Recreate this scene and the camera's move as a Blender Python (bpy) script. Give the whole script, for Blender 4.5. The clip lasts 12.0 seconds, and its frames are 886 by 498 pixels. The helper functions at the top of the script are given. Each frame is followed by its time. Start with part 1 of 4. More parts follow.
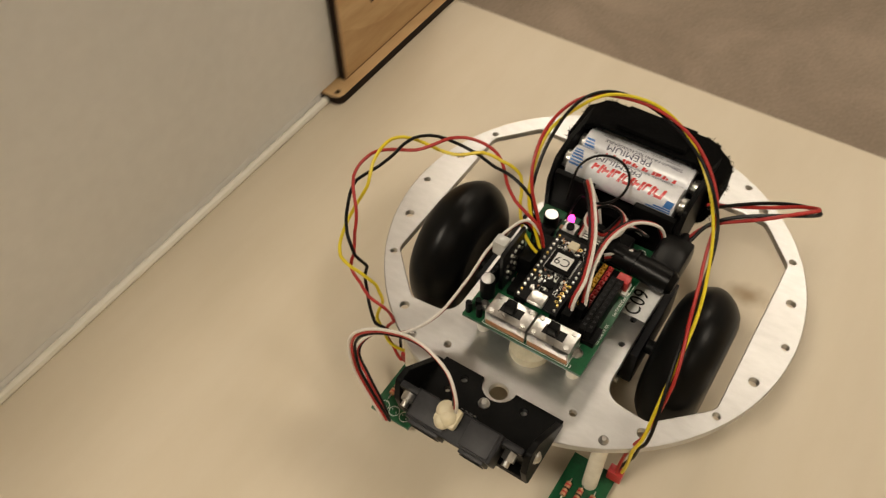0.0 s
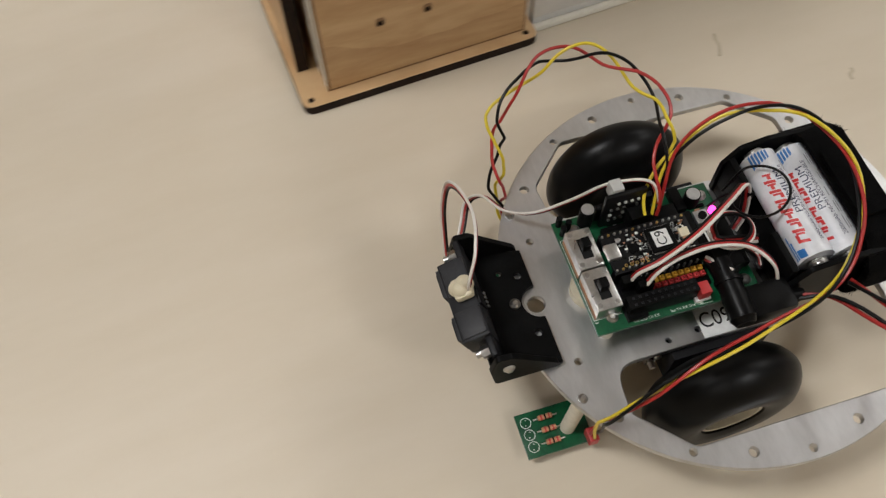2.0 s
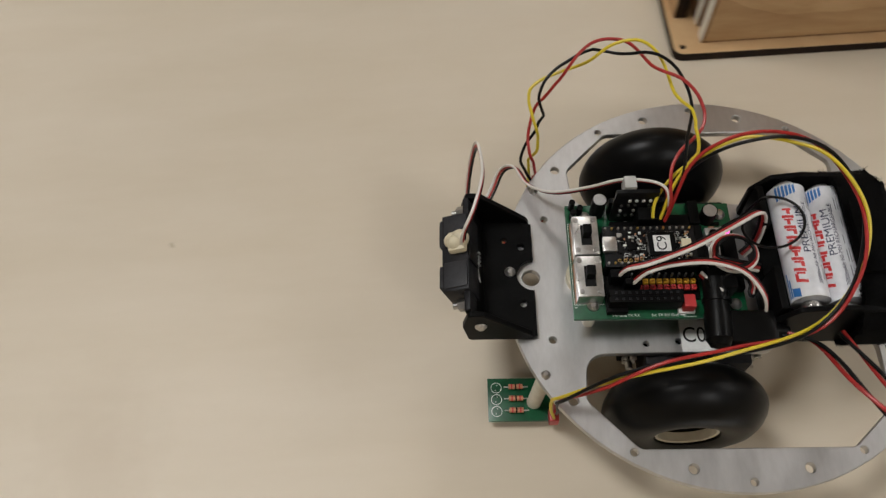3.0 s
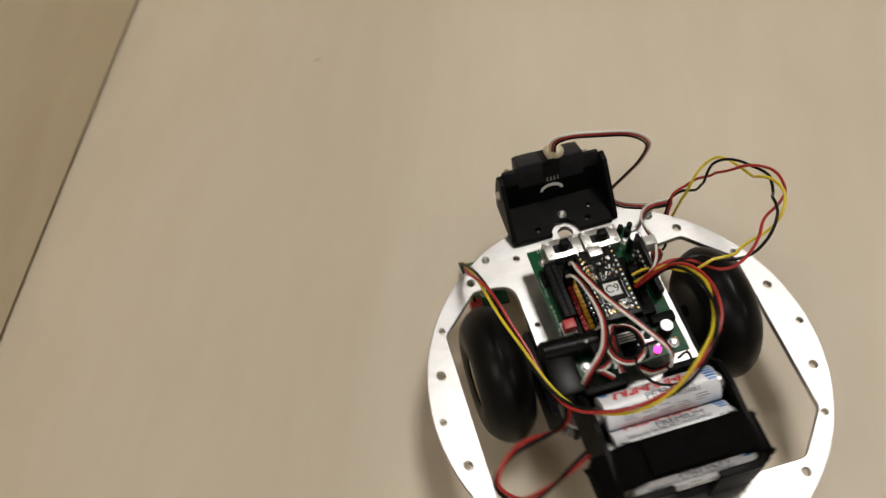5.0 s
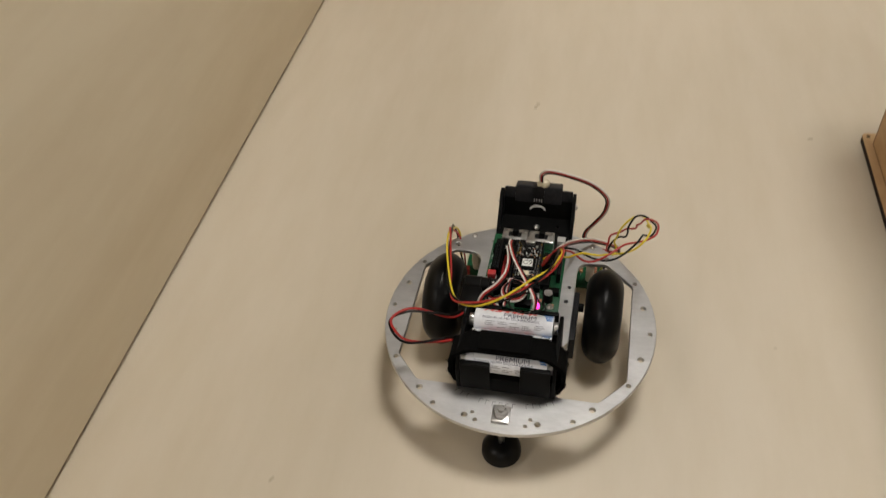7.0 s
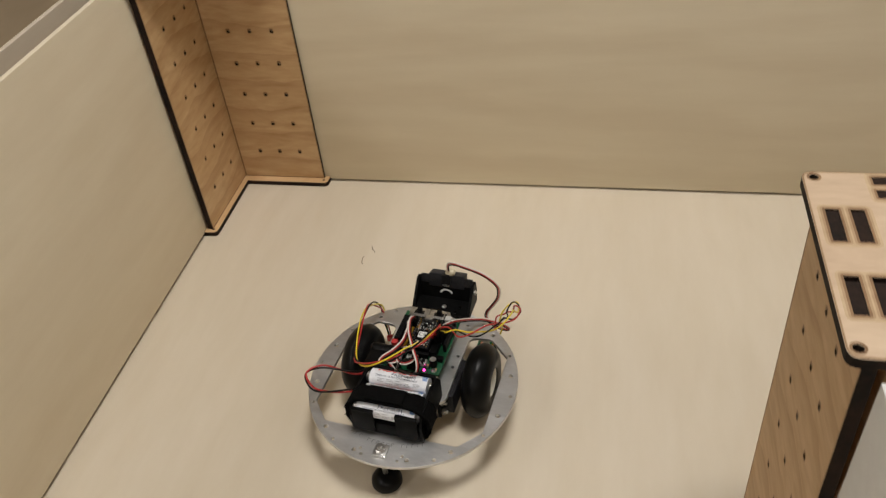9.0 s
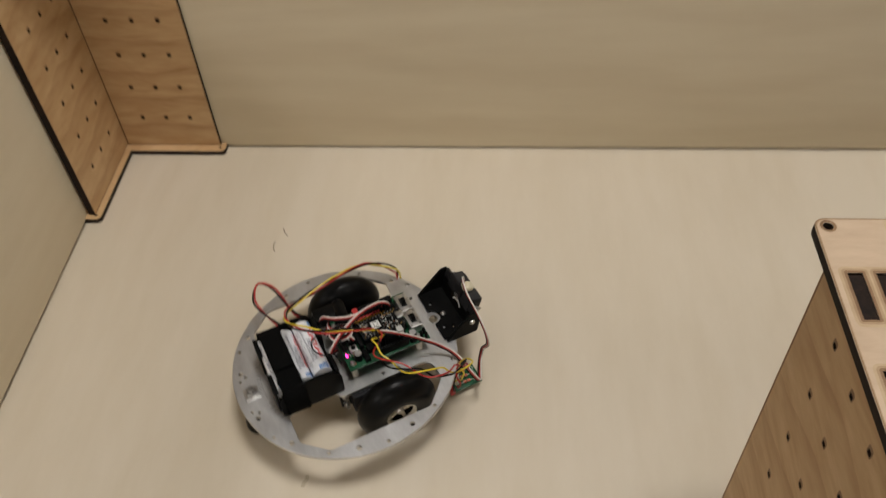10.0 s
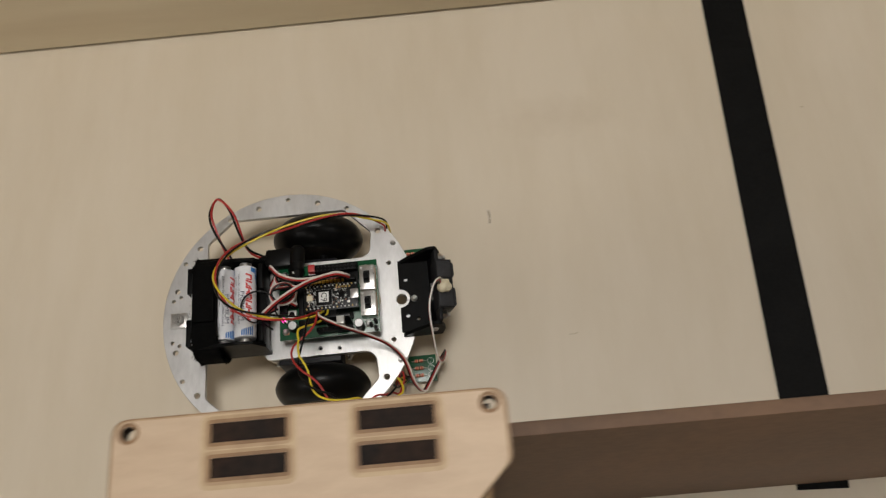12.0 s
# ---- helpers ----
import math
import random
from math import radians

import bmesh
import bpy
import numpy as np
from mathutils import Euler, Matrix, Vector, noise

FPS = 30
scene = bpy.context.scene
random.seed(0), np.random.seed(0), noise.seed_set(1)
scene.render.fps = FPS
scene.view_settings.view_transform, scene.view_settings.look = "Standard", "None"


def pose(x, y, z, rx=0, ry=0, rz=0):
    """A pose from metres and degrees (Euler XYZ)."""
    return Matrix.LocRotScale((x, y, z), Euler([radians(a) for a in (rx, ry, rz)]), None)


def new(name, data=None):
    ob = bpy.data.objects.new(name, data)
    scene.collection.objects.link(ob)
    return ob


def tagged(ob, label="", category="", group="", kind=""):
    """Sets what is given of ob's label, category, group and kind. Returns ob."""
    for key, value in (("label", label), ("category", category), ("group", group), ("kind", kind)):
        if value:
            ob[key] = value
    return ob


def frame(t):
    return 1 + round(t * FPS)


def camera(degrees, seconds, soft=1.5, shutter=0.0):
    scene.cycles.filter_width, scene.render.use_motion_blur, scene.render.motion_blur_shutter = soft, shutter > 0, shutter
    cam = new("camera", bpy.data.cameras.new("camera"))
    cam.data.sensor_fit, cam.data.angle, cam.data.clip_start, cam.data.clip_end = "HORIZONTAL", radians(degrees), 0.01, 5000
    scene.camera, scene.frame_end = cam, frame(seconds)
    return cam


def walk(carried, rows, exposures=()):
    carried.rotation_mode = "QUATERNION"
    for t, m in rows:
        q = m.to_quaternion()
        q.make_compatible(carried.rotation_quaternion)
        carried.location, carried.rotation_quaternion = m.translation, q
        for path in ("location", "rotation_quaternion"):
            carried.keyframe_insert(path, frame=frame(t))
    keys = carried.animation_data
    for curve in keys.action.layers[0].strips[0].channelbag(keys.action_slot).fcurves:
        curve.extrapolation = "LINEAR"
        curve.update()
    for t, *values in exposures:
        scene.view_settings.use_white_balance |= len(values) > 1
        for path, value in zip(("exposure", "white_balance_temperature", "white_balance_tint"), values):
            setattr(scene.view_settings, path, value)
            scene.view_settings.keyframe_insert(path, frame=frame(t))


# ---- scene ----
# ---------------------------------------------------------------- camera
cam = camera(56.45, 12.0, soft=1.3, shutter=0.35)
walk(cam, [
    (0.0, pose(0.2786, -1.6466, 0.3214, 38.49, 1.02, -146.78)),
    (0.5, pose(0.2746, -1.5931, 0.3329, 33.50, 1.30, -138.16)),
    (1.0, pose(0.2677, -1.5255, 0.3359, 30.77, 1.62, -127.79)),
    (1.5, pose(0.2573, -1.4432, 0.3431, 29.14, -0.16, -119.81)),
    (2.0, pose(0.2530, -1.3763, 0.3441, 28.84, 0.86, -111.89)),
    (2.5, pose(0.2522, -1.3096, 0.3505, 28.13, -1.05, -105.25)),
    (3.0, pose(0.2367, -1.2708, 0.3514, 28.10, 1.33, -93.40)),
    (3.5, pose(0.2229, -1.2218, 0.3634, 29.81, 1.89, -84.27)),
    (3.7, pose(0.2113, -1.1955, 0.3702, 31.24, 1.31, -83.67)),
    (4.5, pose(0.1830, -1.1950, 0.3790, 32.50, 2.30, -38.00)),
    (5.3, pose(0.2880, -1.1363, 0.3870, 33.24, 3.00, 15.40)),
    (5.5, pose(0.2671, -1.1106, 0.3774, 35.64, 2.04, 12.21)),
    (6.0, pose(0.2777, -1.0996, 0.3886, 36.06, 4.49, 10.39)),
    (6.5, pose(0.2904, -1.0621, 0.4245, 40.06, 3.68, 10.10)),
    (6.7, pose(0.2951, -1.0475, 0.4385, 42.32, 3.31, 10.15)),
    (8.5, pose(0.3670, -0.8431, 0.5629, 50.48, 5.28, 9.40)),
    (9.0, pose(0.4299, -0.7675, 0.5705, 49.92, 4.97, 10.06)),
    (9.5, pose(0.4148, -0.7147, 0.5787, 50.03, 5.59, 10.14)),
    (10.0, pose(0.3858, -0.6507, 0.5808, 41.86, 2.00, 2.77)),
    (10.5, pose(0.4320, -0.5652, 0.5887, 30.04, 2.85, 1.85)),
    (11.0, pose(0.4852, -0.5081, 0.5657, 25.02, 3.34, 2.88)),
    (11.5, pose(0.5613, -0.4573, 0.5750, 22.71, 1.87, -1.06)),
    (12.0, pose(0.6538, -0.4422, 0.5788, 21.95, 3.05, -4.47)),
], exposures=[(0.0, 0.12, 7600, 10), (1.0, 0.14, 7000, 10), (2.0, 0.00, 6100, 10), (3.5, -0.28, 6250, 10), (6.0, -0.30, 6550, 10), (9.0, -0.09, 6400, 10), (10.5, -0.41, 6350, 10), (12.0, -0.48, 6400, 10)])

# ---------------------------------------------------------------- light
world = bpy.data.worlds.new("room_light")
world.use_nodes = True
world.node_tree.nodes["Background"].inputs[0].default_value = (1.0, 0.93, 0.82, 1)
world.node_tree.nodes["Background"].inputs[1].default_value = 0.02
scene.world = world
LAMP_COLOUR = (1.0, 0.965, 0.915)
ROOM_TOP = 2.60
# first: main overhead light; the others are unseen, added for fill and reflections
PANELS = [(0.72, -0.30, 42.0), (3.00, -1.80, 12.0), (0.00, -4.15, 13.0), (1.30, -3.95, 13.0), (3.12, 0.90, 6.0), (-1.68, -0.45, 5.0), (-1.68, -2.60, 26.0)]
for lx, ly, watts in PANELS:
    lamp = new("main_and_fill_lamp", bpy.data.lights.new("main_and_fill_lamp", "AREA"))
    lamp.data.shape, lamp.data.size, lamp.data.size_y = "RECTANGLE", 0.58, 0.58
    lamp.data.energy, lamp.data.color = watts, LAMP_COLOUR
    lamp.matrix_world = pose(lx, ly, ROOM_TOP - 0.075, 0, 0, 0)


# ---------------------------------------------------------------- materials
def material(name, colour, rough=0.6, metal=0.0, spec=0.5):
    m = bpy.data.materials.new(name)
    m.use_nodes = True
    b = m.node_tree.nodes["Principled BSDF"]
    b.inputs["Base Color"].default_value = (*colour, 1)
    b.inputs["Roughness"].default_value = rough
    b.inputs["Metallic"].default_value = metal
    b.inputs["Specular IOR Level"].default_value = spec
    return m


def node(m, kind, **values):
    n = m.node_tree.nodes.new(kind)
    for key, value in values.items():
        n.inputs[key.replace("_", " ")].default_value = value
    return n


def varied(name, dark, light, scale=(1, 1, 1), fine=200.0, broad=6.0, rough=(0.5, 0.7), metal=0.0, bump=0.15, spec=0.5, sway=1.0):
    """Two scales of noise between two colours, stretched along the grain, with relief."""
    m = material(name, light, rough[1], metal, spec)
    t, b = m.node_tree, m.node_tree.nodes["Principled BSDF"]
    co = t.nodes.new("ShaderNodeTexCoord")
    mp = t.nodes.new("ShaderNodeMapping")
    mp.inputs["Scale"].default_value = scale
    t.links.new(co.outputs["Object"], mp.inputs["Vector"])
    n1 = node(m, "ShaderNodeTexNoise", Scale=fine, Detail=6.0, Roughness=0.62)
    n2 = node(m, "ShaderNodeTexNoise", Scale=broad, Detail=4.0, Roughness=0.55, Distortion=sway)
    for n in (n1, n2):
        t.links.new(mp.outputs[0], n.inputs["Vector"])
    mix = t.nodes.new("ShaderNodeMath")
    mix.operation = "MULTIPLY_ADD"
    mix.inputs[1].default_value = 0.45
    t.links.new(n1.outputs[0], mix.inputs[0])
    half = t.nodes.new("ShaderNodeMath")
    half.operation = "MULTIPLY"
    half.inputs[1].default_value = 0.55
    t.links.new(n2.outputs[0], half.inputs[0])
    t.links.new(half.outputs[0], mix.inputs[2])
    ramp = t.nodes.new("ShaderNodeValToRGB")
    ramp.color_ramp.elements[0].position, ramp.color_ramp.elements[1].position = 0.36, 0.62
    ramp.color_ramp.elements[0].color, ramp.color_ramp.elements[1].color = (*dark, 1), (*light, 1)
    t.links.new(mix.outputs[0], ramp.inputs[0])
    t.links.new(ramp.outputs[0], b.inputs["Base Color"])
    rr = t.nodes.new("ShaderNodeMapRange")
    rr.inputs["To Min"].default_value, rr.inputs["To Max"].default_value = rough
    t.links.new(n2.outputs[0], rr.inputs[0])
    t.links.new(rr.outputs[0], b.inputs["Roughness"])
    if bump:
        bp = t.nodes.new("ShaderNodeBump")
        bp.inputs["Strength"].default_value, bp.inputs["Distance"].default_value = bump, 0.0006
        t.links.new(n1.outputs[0], bp.inputs["Height"])
        t.links.new(bp.outputs[0], b.inputs["Normal"])
    return m


FLOOR_WOOD = varied("floor_plywood", (0.55, 0.476, 0.360), (0.597, 0.526, 0.416), (3.6, 0.8, 2), 12, 2.0, (0.42, 0.52), bump=0.03, spec=0.45, sway=1.2)
PANEL_WOOD = varied("panel_plywood", (0.665, 0.575, 0.42), (0.715, 0.63, 0.475), (0.7, 0.7, 4), 16, 1.5, (0.5, 0.65), bump=0.06, spec=0.3, sway=2.0)
PANEL_FAR = varied("far_panel_plywood", (0.66, 0.572, 0.418), (0.71, 0.628, 0.47), (0.5, 0.5, 4), 14, 2.0, (0.5, 0.65), bump=0.06, spec=0.3, sway=3.0)
PANEL_WHITE = varied("white_panel", (0.67, 0.66, 0.64), (0.73, 0.72, 0.70), (1, 1, 1), 120, 4, (0.4, 0.5), bump=0.02)
# dark brown standing in for shade: wall-foot gaps and the east panel's shaded face
PANEL_SHADE = varied("shade_brown_board", (0.10, 0.055, 0.03), (0.16, 0.09, 0.05), (1, 1, 1), 220, 5, (0.6, 0.8), bump=0.1)
EDGE_WHITE = varied("white_edge", (0.70, 0.67, 0.58), (0.80, 0.77, 0.68), (1, 1, 1), 150, 9, (0.45, 0.6), bump=0.03)
POST_WOOD = varied("birch_plywood", (0.45, 0.278, 0.13), (0.58, 0.395, 0.212), (2.0, 2.0, 9), 16, 3.5, (0.45, 0.6), bump=0.08, spec=0.35, sway=3.0)


def grained(m, scale, bend, depth, profile="SAW"):
    """Adds winding growth lines to a wood: bands that darken its colour."""
    t, b = m.node_tree, m.node_tree.nodes["Principled BSDF"]
    co = t.nodes.new("ShaderNodeTexCoord")
    wave = node(m, "ShaderNodeTexWave", Scale=scale, Distortion=bend, Detail=3.0, Detail_Scale=0.6, Detail_Roughness=0.55)
    wave.bands_direction, wave.wave_profile = "Z", profile
    t.links.new(co.outputs["Object"], wave.inputs["Vector"])
    mix = t.nodes.new("ShaderNodeMix")
    mix.data_type, mix.blend_type = "RGBA", "MULTIPLY"
    curve = t.nodes.new("ShaderNodeMapRange")
    curve.inputs["From Min"].default_value, curve.inputs["To Min"].default_value, curve.inputs["To Max"].default_value = 0.55, 0.0, depth
    t.links.new(wave.outputs["Fac"], curve.inputs[0])
    t.links.new(curve.outputs[0], mix.inputs[0])
    t.links.new(b.inputs["Base Color"].links[0].from_socket, mix.inputs[6])
    mix.inputs[7].default_value = (0.62, 0.52, 0.40, 1)
    t.links.new(mix.outputs[2], b.inputs["Base Color"])


grained(POST_WOOD, 9.0, 7.0, 0.38)
grained(PANEL_FAR, 4.4, 6.0, 0.09, "SIN")
grained(PANEL_WOOD, 3.0, 8.0, 0.08, "SIN")
TOP_WOOD = varied("top_plywood", (0.49, 0.36, 0.245), (0.60, 0.46, 0.325), (3, 10, 3), 16, 3.0, (0.45, 0.6), bump=0.06, spec=0.35, sway=2.0)
CHAR = varied("charred_edge", (0.006, 0.004, 0.003), (0.026, 0.014, 0.009), (1, 1, 1), 300, 40, (0.6, 0.85), bump=0.2, spec=0.2)
SCORCH = varied("scorched_wood", (0.17, 0.09, 0.04), (0.28, 0.165, 0.08), (1, 1, 1), 200, 40, (0.5, 0.7), bump=0.1)
SCORCH_FAINT = varied("browned_wood", (0.43, 0.305, 0.180), (0.53, 0.395, 0.245), (1, 1, 1), 200, 40, (0.5, 0.7), bump=0.05)
SCORCH_PALE = varied("faintly_scorched_wood", (0.33, 0.215, 0.115), (0.43, 0.30, 0.175), (1, 1, 1), 200, 40, (0.5, 0.7), bump=0.05)
TAPE = varied("black_tape", (0.004, 0.004, 0.004), (0.008, 0.008, 0.008), (1, 1, 1), 400, 20, (0.5, 0.65), bump=0.08, spec=0.06)
CARPET = varied("grey_brown_carpet", (0.17, 0.13, 0.095), (0.27, 0.21, 0.16), (1, 1, 1), 500, 14, (0.85, 0.95), bump=0.6)
# ceiling and walls of the unseen room: pale to bounce light and fill reflections
CEILING = varied("bounce_ceiling", (0.60, 0.59, 0.57), (0.68, 0.67, 0.65), (1, 1, 1), 150, 3, (0.8, 0.9), bump=0.05)
PAINT = varied("bounce_wall", (0.52, 0.50, 0.47), (0.60, 0.58, 0.54), (1, 1, 1), 150, 3, (0.7, 0.8), bump=0.05)
# darker and browner than the corridor's plywood
WEST_WOOD = varied("darker_plywood", (0.27, 0.20, 0.12), (0.32, 0.24, 0.15), (1, 0.6, 1), 12, 2.0, (0.6, 0.75), bump=0.03)
LEDGE_WOOD = varied("pale_back_panel", (0.48, 0.405, 0.31), (0.54, 0.465, 0.365), (4, 0.6, 4), 16, 2.0, (0.6, 0.7), bump=0.03)
SCRATCH = varied("scratch", (0.10, 0.075, 0.05), (0.20, 0.15, 0.10), (1, 1, 1), 900, 200, (0.6, 0.7), bump=0.0)
SCUFF = varied("scuff", (0.40, 0.34, 0.24), (0.49, 0.42, 0.31), (1, 1, 1), 900, 200, (0.6, 0.7), bump=0.0)

ALU = varied("brushed_aluminium", (0.55, 0.545, 0.54), (0.65, 0.645, 0.64), (6, 2, 2), 60, 11, (0.34, 0.48), metal=1.0, bump=0.02)
STEEL = varied("steel", (0.42, 0.41, 0.40), (0.62, 0.61, 0.59), (1, 1, 1), 900, 120, (0.2, 0.4), metal=1.0, bump=0.05)
TIN = varied("tinned_sheet", (0.55, 0.54, 0.52), (0.72, 0.71, 0.69), (1, 1, 1), 700, 90, (0.22, 0.38), metal=1.0, bump=0.05)
BRASS = material("gold_plating", (0.75, 0.52, 0.16), 0.3, 1.0)
RUBBER = varied("black_rubber", (0.002, 0.002, 0.002), (0.004, 0.004, 0.004), (1, 1, 1), 500, 50, (0.28, 0.40), bump=0.05, spec=0.15)
PLASTIC = varied("black_plastic", (0.002, 0.002, 0.002), (0.005, 0.005, 0.005), (1, 1, 1), 800, 60, (0.35, 0.5), bump=0.05, spec=0.07)
GREYPLASTIC = varied("dark_grey_plastic", (0.010, 0.010, 0.011), (0.020, 0.020, 0.022), (1, 1, 1), 600, 60, (0.35, 0.5), bump=0.05, spec=0.12)
HOUSING = varied("grey_lens_housing", (0.020, 0.020, 0.022), (0.034, 0.034, 0.037), (1, 1, 1), 600, 60, (0.4, 0.5), bump=0.05, spec=0.2)
FUZZ = varied("hook_and_loop_fabric", (0.0012, 0.0012, 0.0012), (0.004, 0.004, 0.004), (1, 1, 1), 1500, 200, (0.8, 0.95), bump=0.9, spec=0.06)
GREEN = varied("green_solder_mask", (0.003, 0.048, 0.019), (0.005, 0.092, 0.034), (1, 1, 1), 700, 110, (0.25, 0.35), bump=0.04)
BLACKBOARD = varied("black_solder_mask", (0.003, 0.003, 0.003), (0.009, 0.009, 0.010), (1, 1, 1), 1400, 300, (0.3, 0.4), bump=0.05, spec=0.2)
SILK = material("white_silkscreen", (0.7, 0.72, 0.68), 0.6)
PAPER = varied("white_label", (0.62, 0.62, 0.6), (0.74, 0.74, 0.72), (1, 1, 1), 500, 70, (0.5, 0.6), bump=0.02)
INK = material("black_ink", (0.006, 0.006, 0.006), 0.5, spec=0.2)
NYLON = varied("white_nylon", (0.60, 0.57, 0.48), (0.74, 0.71, 0.62), (1, 1, 1), 300, 60, (0.4, 0.5), bump=0.03)
CREAM = varied("cream_connector", (0.55, 0.49, 0.34), (0.70, 0.64, 0.48), (1, 1, 1), 300, 60, (0.4, 0.5), bump=0.03)
REDP = material("red_plastic", (0.42, 0.03, 0.03), 0.4)
YELLOWP = material("yellow_plastic", (0.60, 0.33, 0.02), 0.45)
WIRE_RED = varied("red_insulation", (0.30, 0.014, 0.012), (0.43, 0.024, 0.02), (1, 1, 1), 500, 60, (0.35, 0.45), bump=0.02)
WIRE_YELLOW = varied("yellow_insulation", (0.58, 0.44, 0.02), (0.72, 0.57, 0.03), (1, 1, 1), 500, 60, (0.35, 0.45), bump=0.02)
WIRE_BLACK = varied("black_insulation", (0.002, 0.002, 0.002), (0.005, 0.005, 0.005), (1, 1, 1), 500, 60, (0.35, 0.45), bump=0.02, spec=0.2)
WIRE_WHITE = varied("white_insulation", (0.60, 0.57, 0.52), (0.74, 0.71, 0.66), (1, 1, 1), 500, 60, (0.35, 0.45), bump=0.02)
SLEEVE = varied("white_battery_sleeve", (0.62, 0.63, 0.66), (0.74, 0.75, 0.78), (1, 1, 1), 500, 60, (0.25, 0.35), bump=0.02)
PRINT_RED = material("red_print", (0.55, 0.03, 0.03), 0.35)
PRINT_BLUE = material("blue_print", (0.03, 0.16, 0.45), 0.35)
PRINT_NAVY = material("navy_print", (0.02, 0.025, 0.07), 0.35)
PRINT_GREY = material("grey_print", (0.22, 0.22, 0.24), 0.4)
CAP_SILVER = varied("capacitor_can", (0.52, 0.52, 0.52), (0.66, 0.66, 0.66), (1, 1, 1), 600, 60, (0.3, 0.4), metal=0.9, bump=0.02)
RESISTOR = material("beige_resistor", (0.48, 0.24, 0.13), 0.45)
CLEAR = material("clear_plastic", (0.42, 0.42, 0.40), 0.15)
ENGRAVE = material("engraved_line", (0.20, 0.12, 0.06), 0.7)
ETCH = material("etched_aluminium", (0.16, 0.16, 0.16), 0.7, 0.6)


def glow(name, colour, power):
    m = material(name, colour, 0.3)
    b = m.node_tree.nodes["Principled BSDF"]
    b.inputs["Emission Color"].default_value = (*colour, 1)
    b.inputs["Emission Strength"].default_value = power
    return m


LED_PINK = glow("pink_led", (1.0, 0.04, 0.36), 5.0)
LED_GREEN = glow("green_led", (0.05, 1.0, 0.2), 5.0)
LAMP_FACE = glow("lamp_diffuser", (1.0, 0.88, 0.72), 3.0)


# ---------------------------------------------------------------- mesh helpers
def box(bm, x0, x1, y0, y1, z0, z1, bevel=0.0, m=None):
    made = bmesh.ops.create_cube(bm, size=1.0)["verts"]
    t = Matrix.Translation(((x0 + x1) / 2, (y0 + y1) / 2, (z0 + z1) / 2)) @ Matrix.Diagonal((x1 - x0, y1 - y0, z1 - z0, 1))
    bmesh.ops.transform(bm, matrix=(m @ t) if m else t, verts=made)
    if bevel:
        edges = list({e for v in made for e in v.link_edges})
        bmesh.ops.bevel(bm, geom=edges, offset=bevel, segments=2, affect="EDGES", profile=0.6)
    return bm


def rod(bm, a, b, r, r2=None, seg=20):
    a, b = Vector(a), Vector(b)
    d = b - a
    m = Matrix.Translation((a + b) / 2) @ d.to_track_quat("Z", "Y").to_matrix().to_4x4()
    bmesh.ops.create_cone(bm, cap_ends=True, segments=seg, radius1=r, radius2=r if r2 is None else r2, depth=d.length, matrix=m)
    return bm


def lathe(bm, profile, seg=40, m=None):
    """Turns a profile of (radius, height) about the z axis."""
    rings = []
    for r, z in profile:
        ring = []
        for k in range(seg):
            a = 2 * math.pi * k / seg
            p = Vector((r * math.cos(a), r * math.sin(a), z))
            ring.append(bm.verts.new(m @ p if m else p))
        rings.append(ring)
    for a, b in zip(rings, rings[1:]):
        for k in range(seg):
            bm.faces.new((a[k], a[(k + 1) % seg], b[(k + 1) % seg], b[k]))
    bm.faces.new(rings[0][::-1])
    bm.faces.new(rings[-1])
    bmesh.ops.recalc_face_normals(bm, faces=bm.faces)
    return bm


def smooth_path(points, step=5):
    """Catmull-Rom through the points."""
    p = [Vector(v) for v in points]
    p = [p[0] * 2 - p[1], *p, p[-1] * 2 - p[-2]]
    out = []
    for i in range(1, len(p) - 2):
        for k in range(step):
            t = k / step
            out.append(0.5 * (2 * p[i] + (p[i + 1] - p[i - 1]) * t + (2 * p[i - 1] - 5 * p[i] + 4 * p[i + 1] - p[i + 2]) * t * t
                              + (3 * p[i] - p[i - 1] - 3 * p[i + 1] + p[i + 2]) * t ** 3))
    out.append(p[-2])
    return out


def frames_along(path):
    up, out = Vector((0, 0, 1)), []
    for i, p in enumerate(path):
        d = (path[min(i + 1, len(path) - 1)] - path[max(i - 1, 0)]).normalized()
        side = d.cross(up)
        side = side.normalized() if side.length > 1e-4 else Vector((1, 0, 0))
        up = side.cross(d).normalized()
        out.append((p, side, up))
    return out


def tube(bm, path, r, seg=8):
    rings = []
    for p, side, up in frames_along(path):
        rings.append([bm.verts.new(p + (side * math.cos(2 * math.pi * k / seg) + up * math.sin(2 * math.pi * k / seg)) * r) for k in range(seg)])
    for a, b in zip(rings, rings[1:]):
        for k in range(seg):
            bm.faces.new((a[k], a[(k + 1) % seg], b[(k + 1) % seg], b[k])).smooth = True
    bm.faces.new(rings[0][::-1])
    bm.faces.new(rings[-1])
    return bm


def strand(path, turn, radius, pitch):
    """One wire of a twisted bundle about the path."""
    out, run = [], 0.0
    fr = frames_along(path)
    for i, (p, side, up) in enumerate(fr):
        if i:
            run += (p - fr[i - 1][0]).length
        a = turn + 2 * math.pi * run / pitch
        out.append(p + (side * math.cos(a) + up * math.sin(a)) * radius)
    return out


def finish(bm, name):
    me = bpy.data.meshes.new(name)
    bm.to_mesh(me)
    bm.free()
    return me


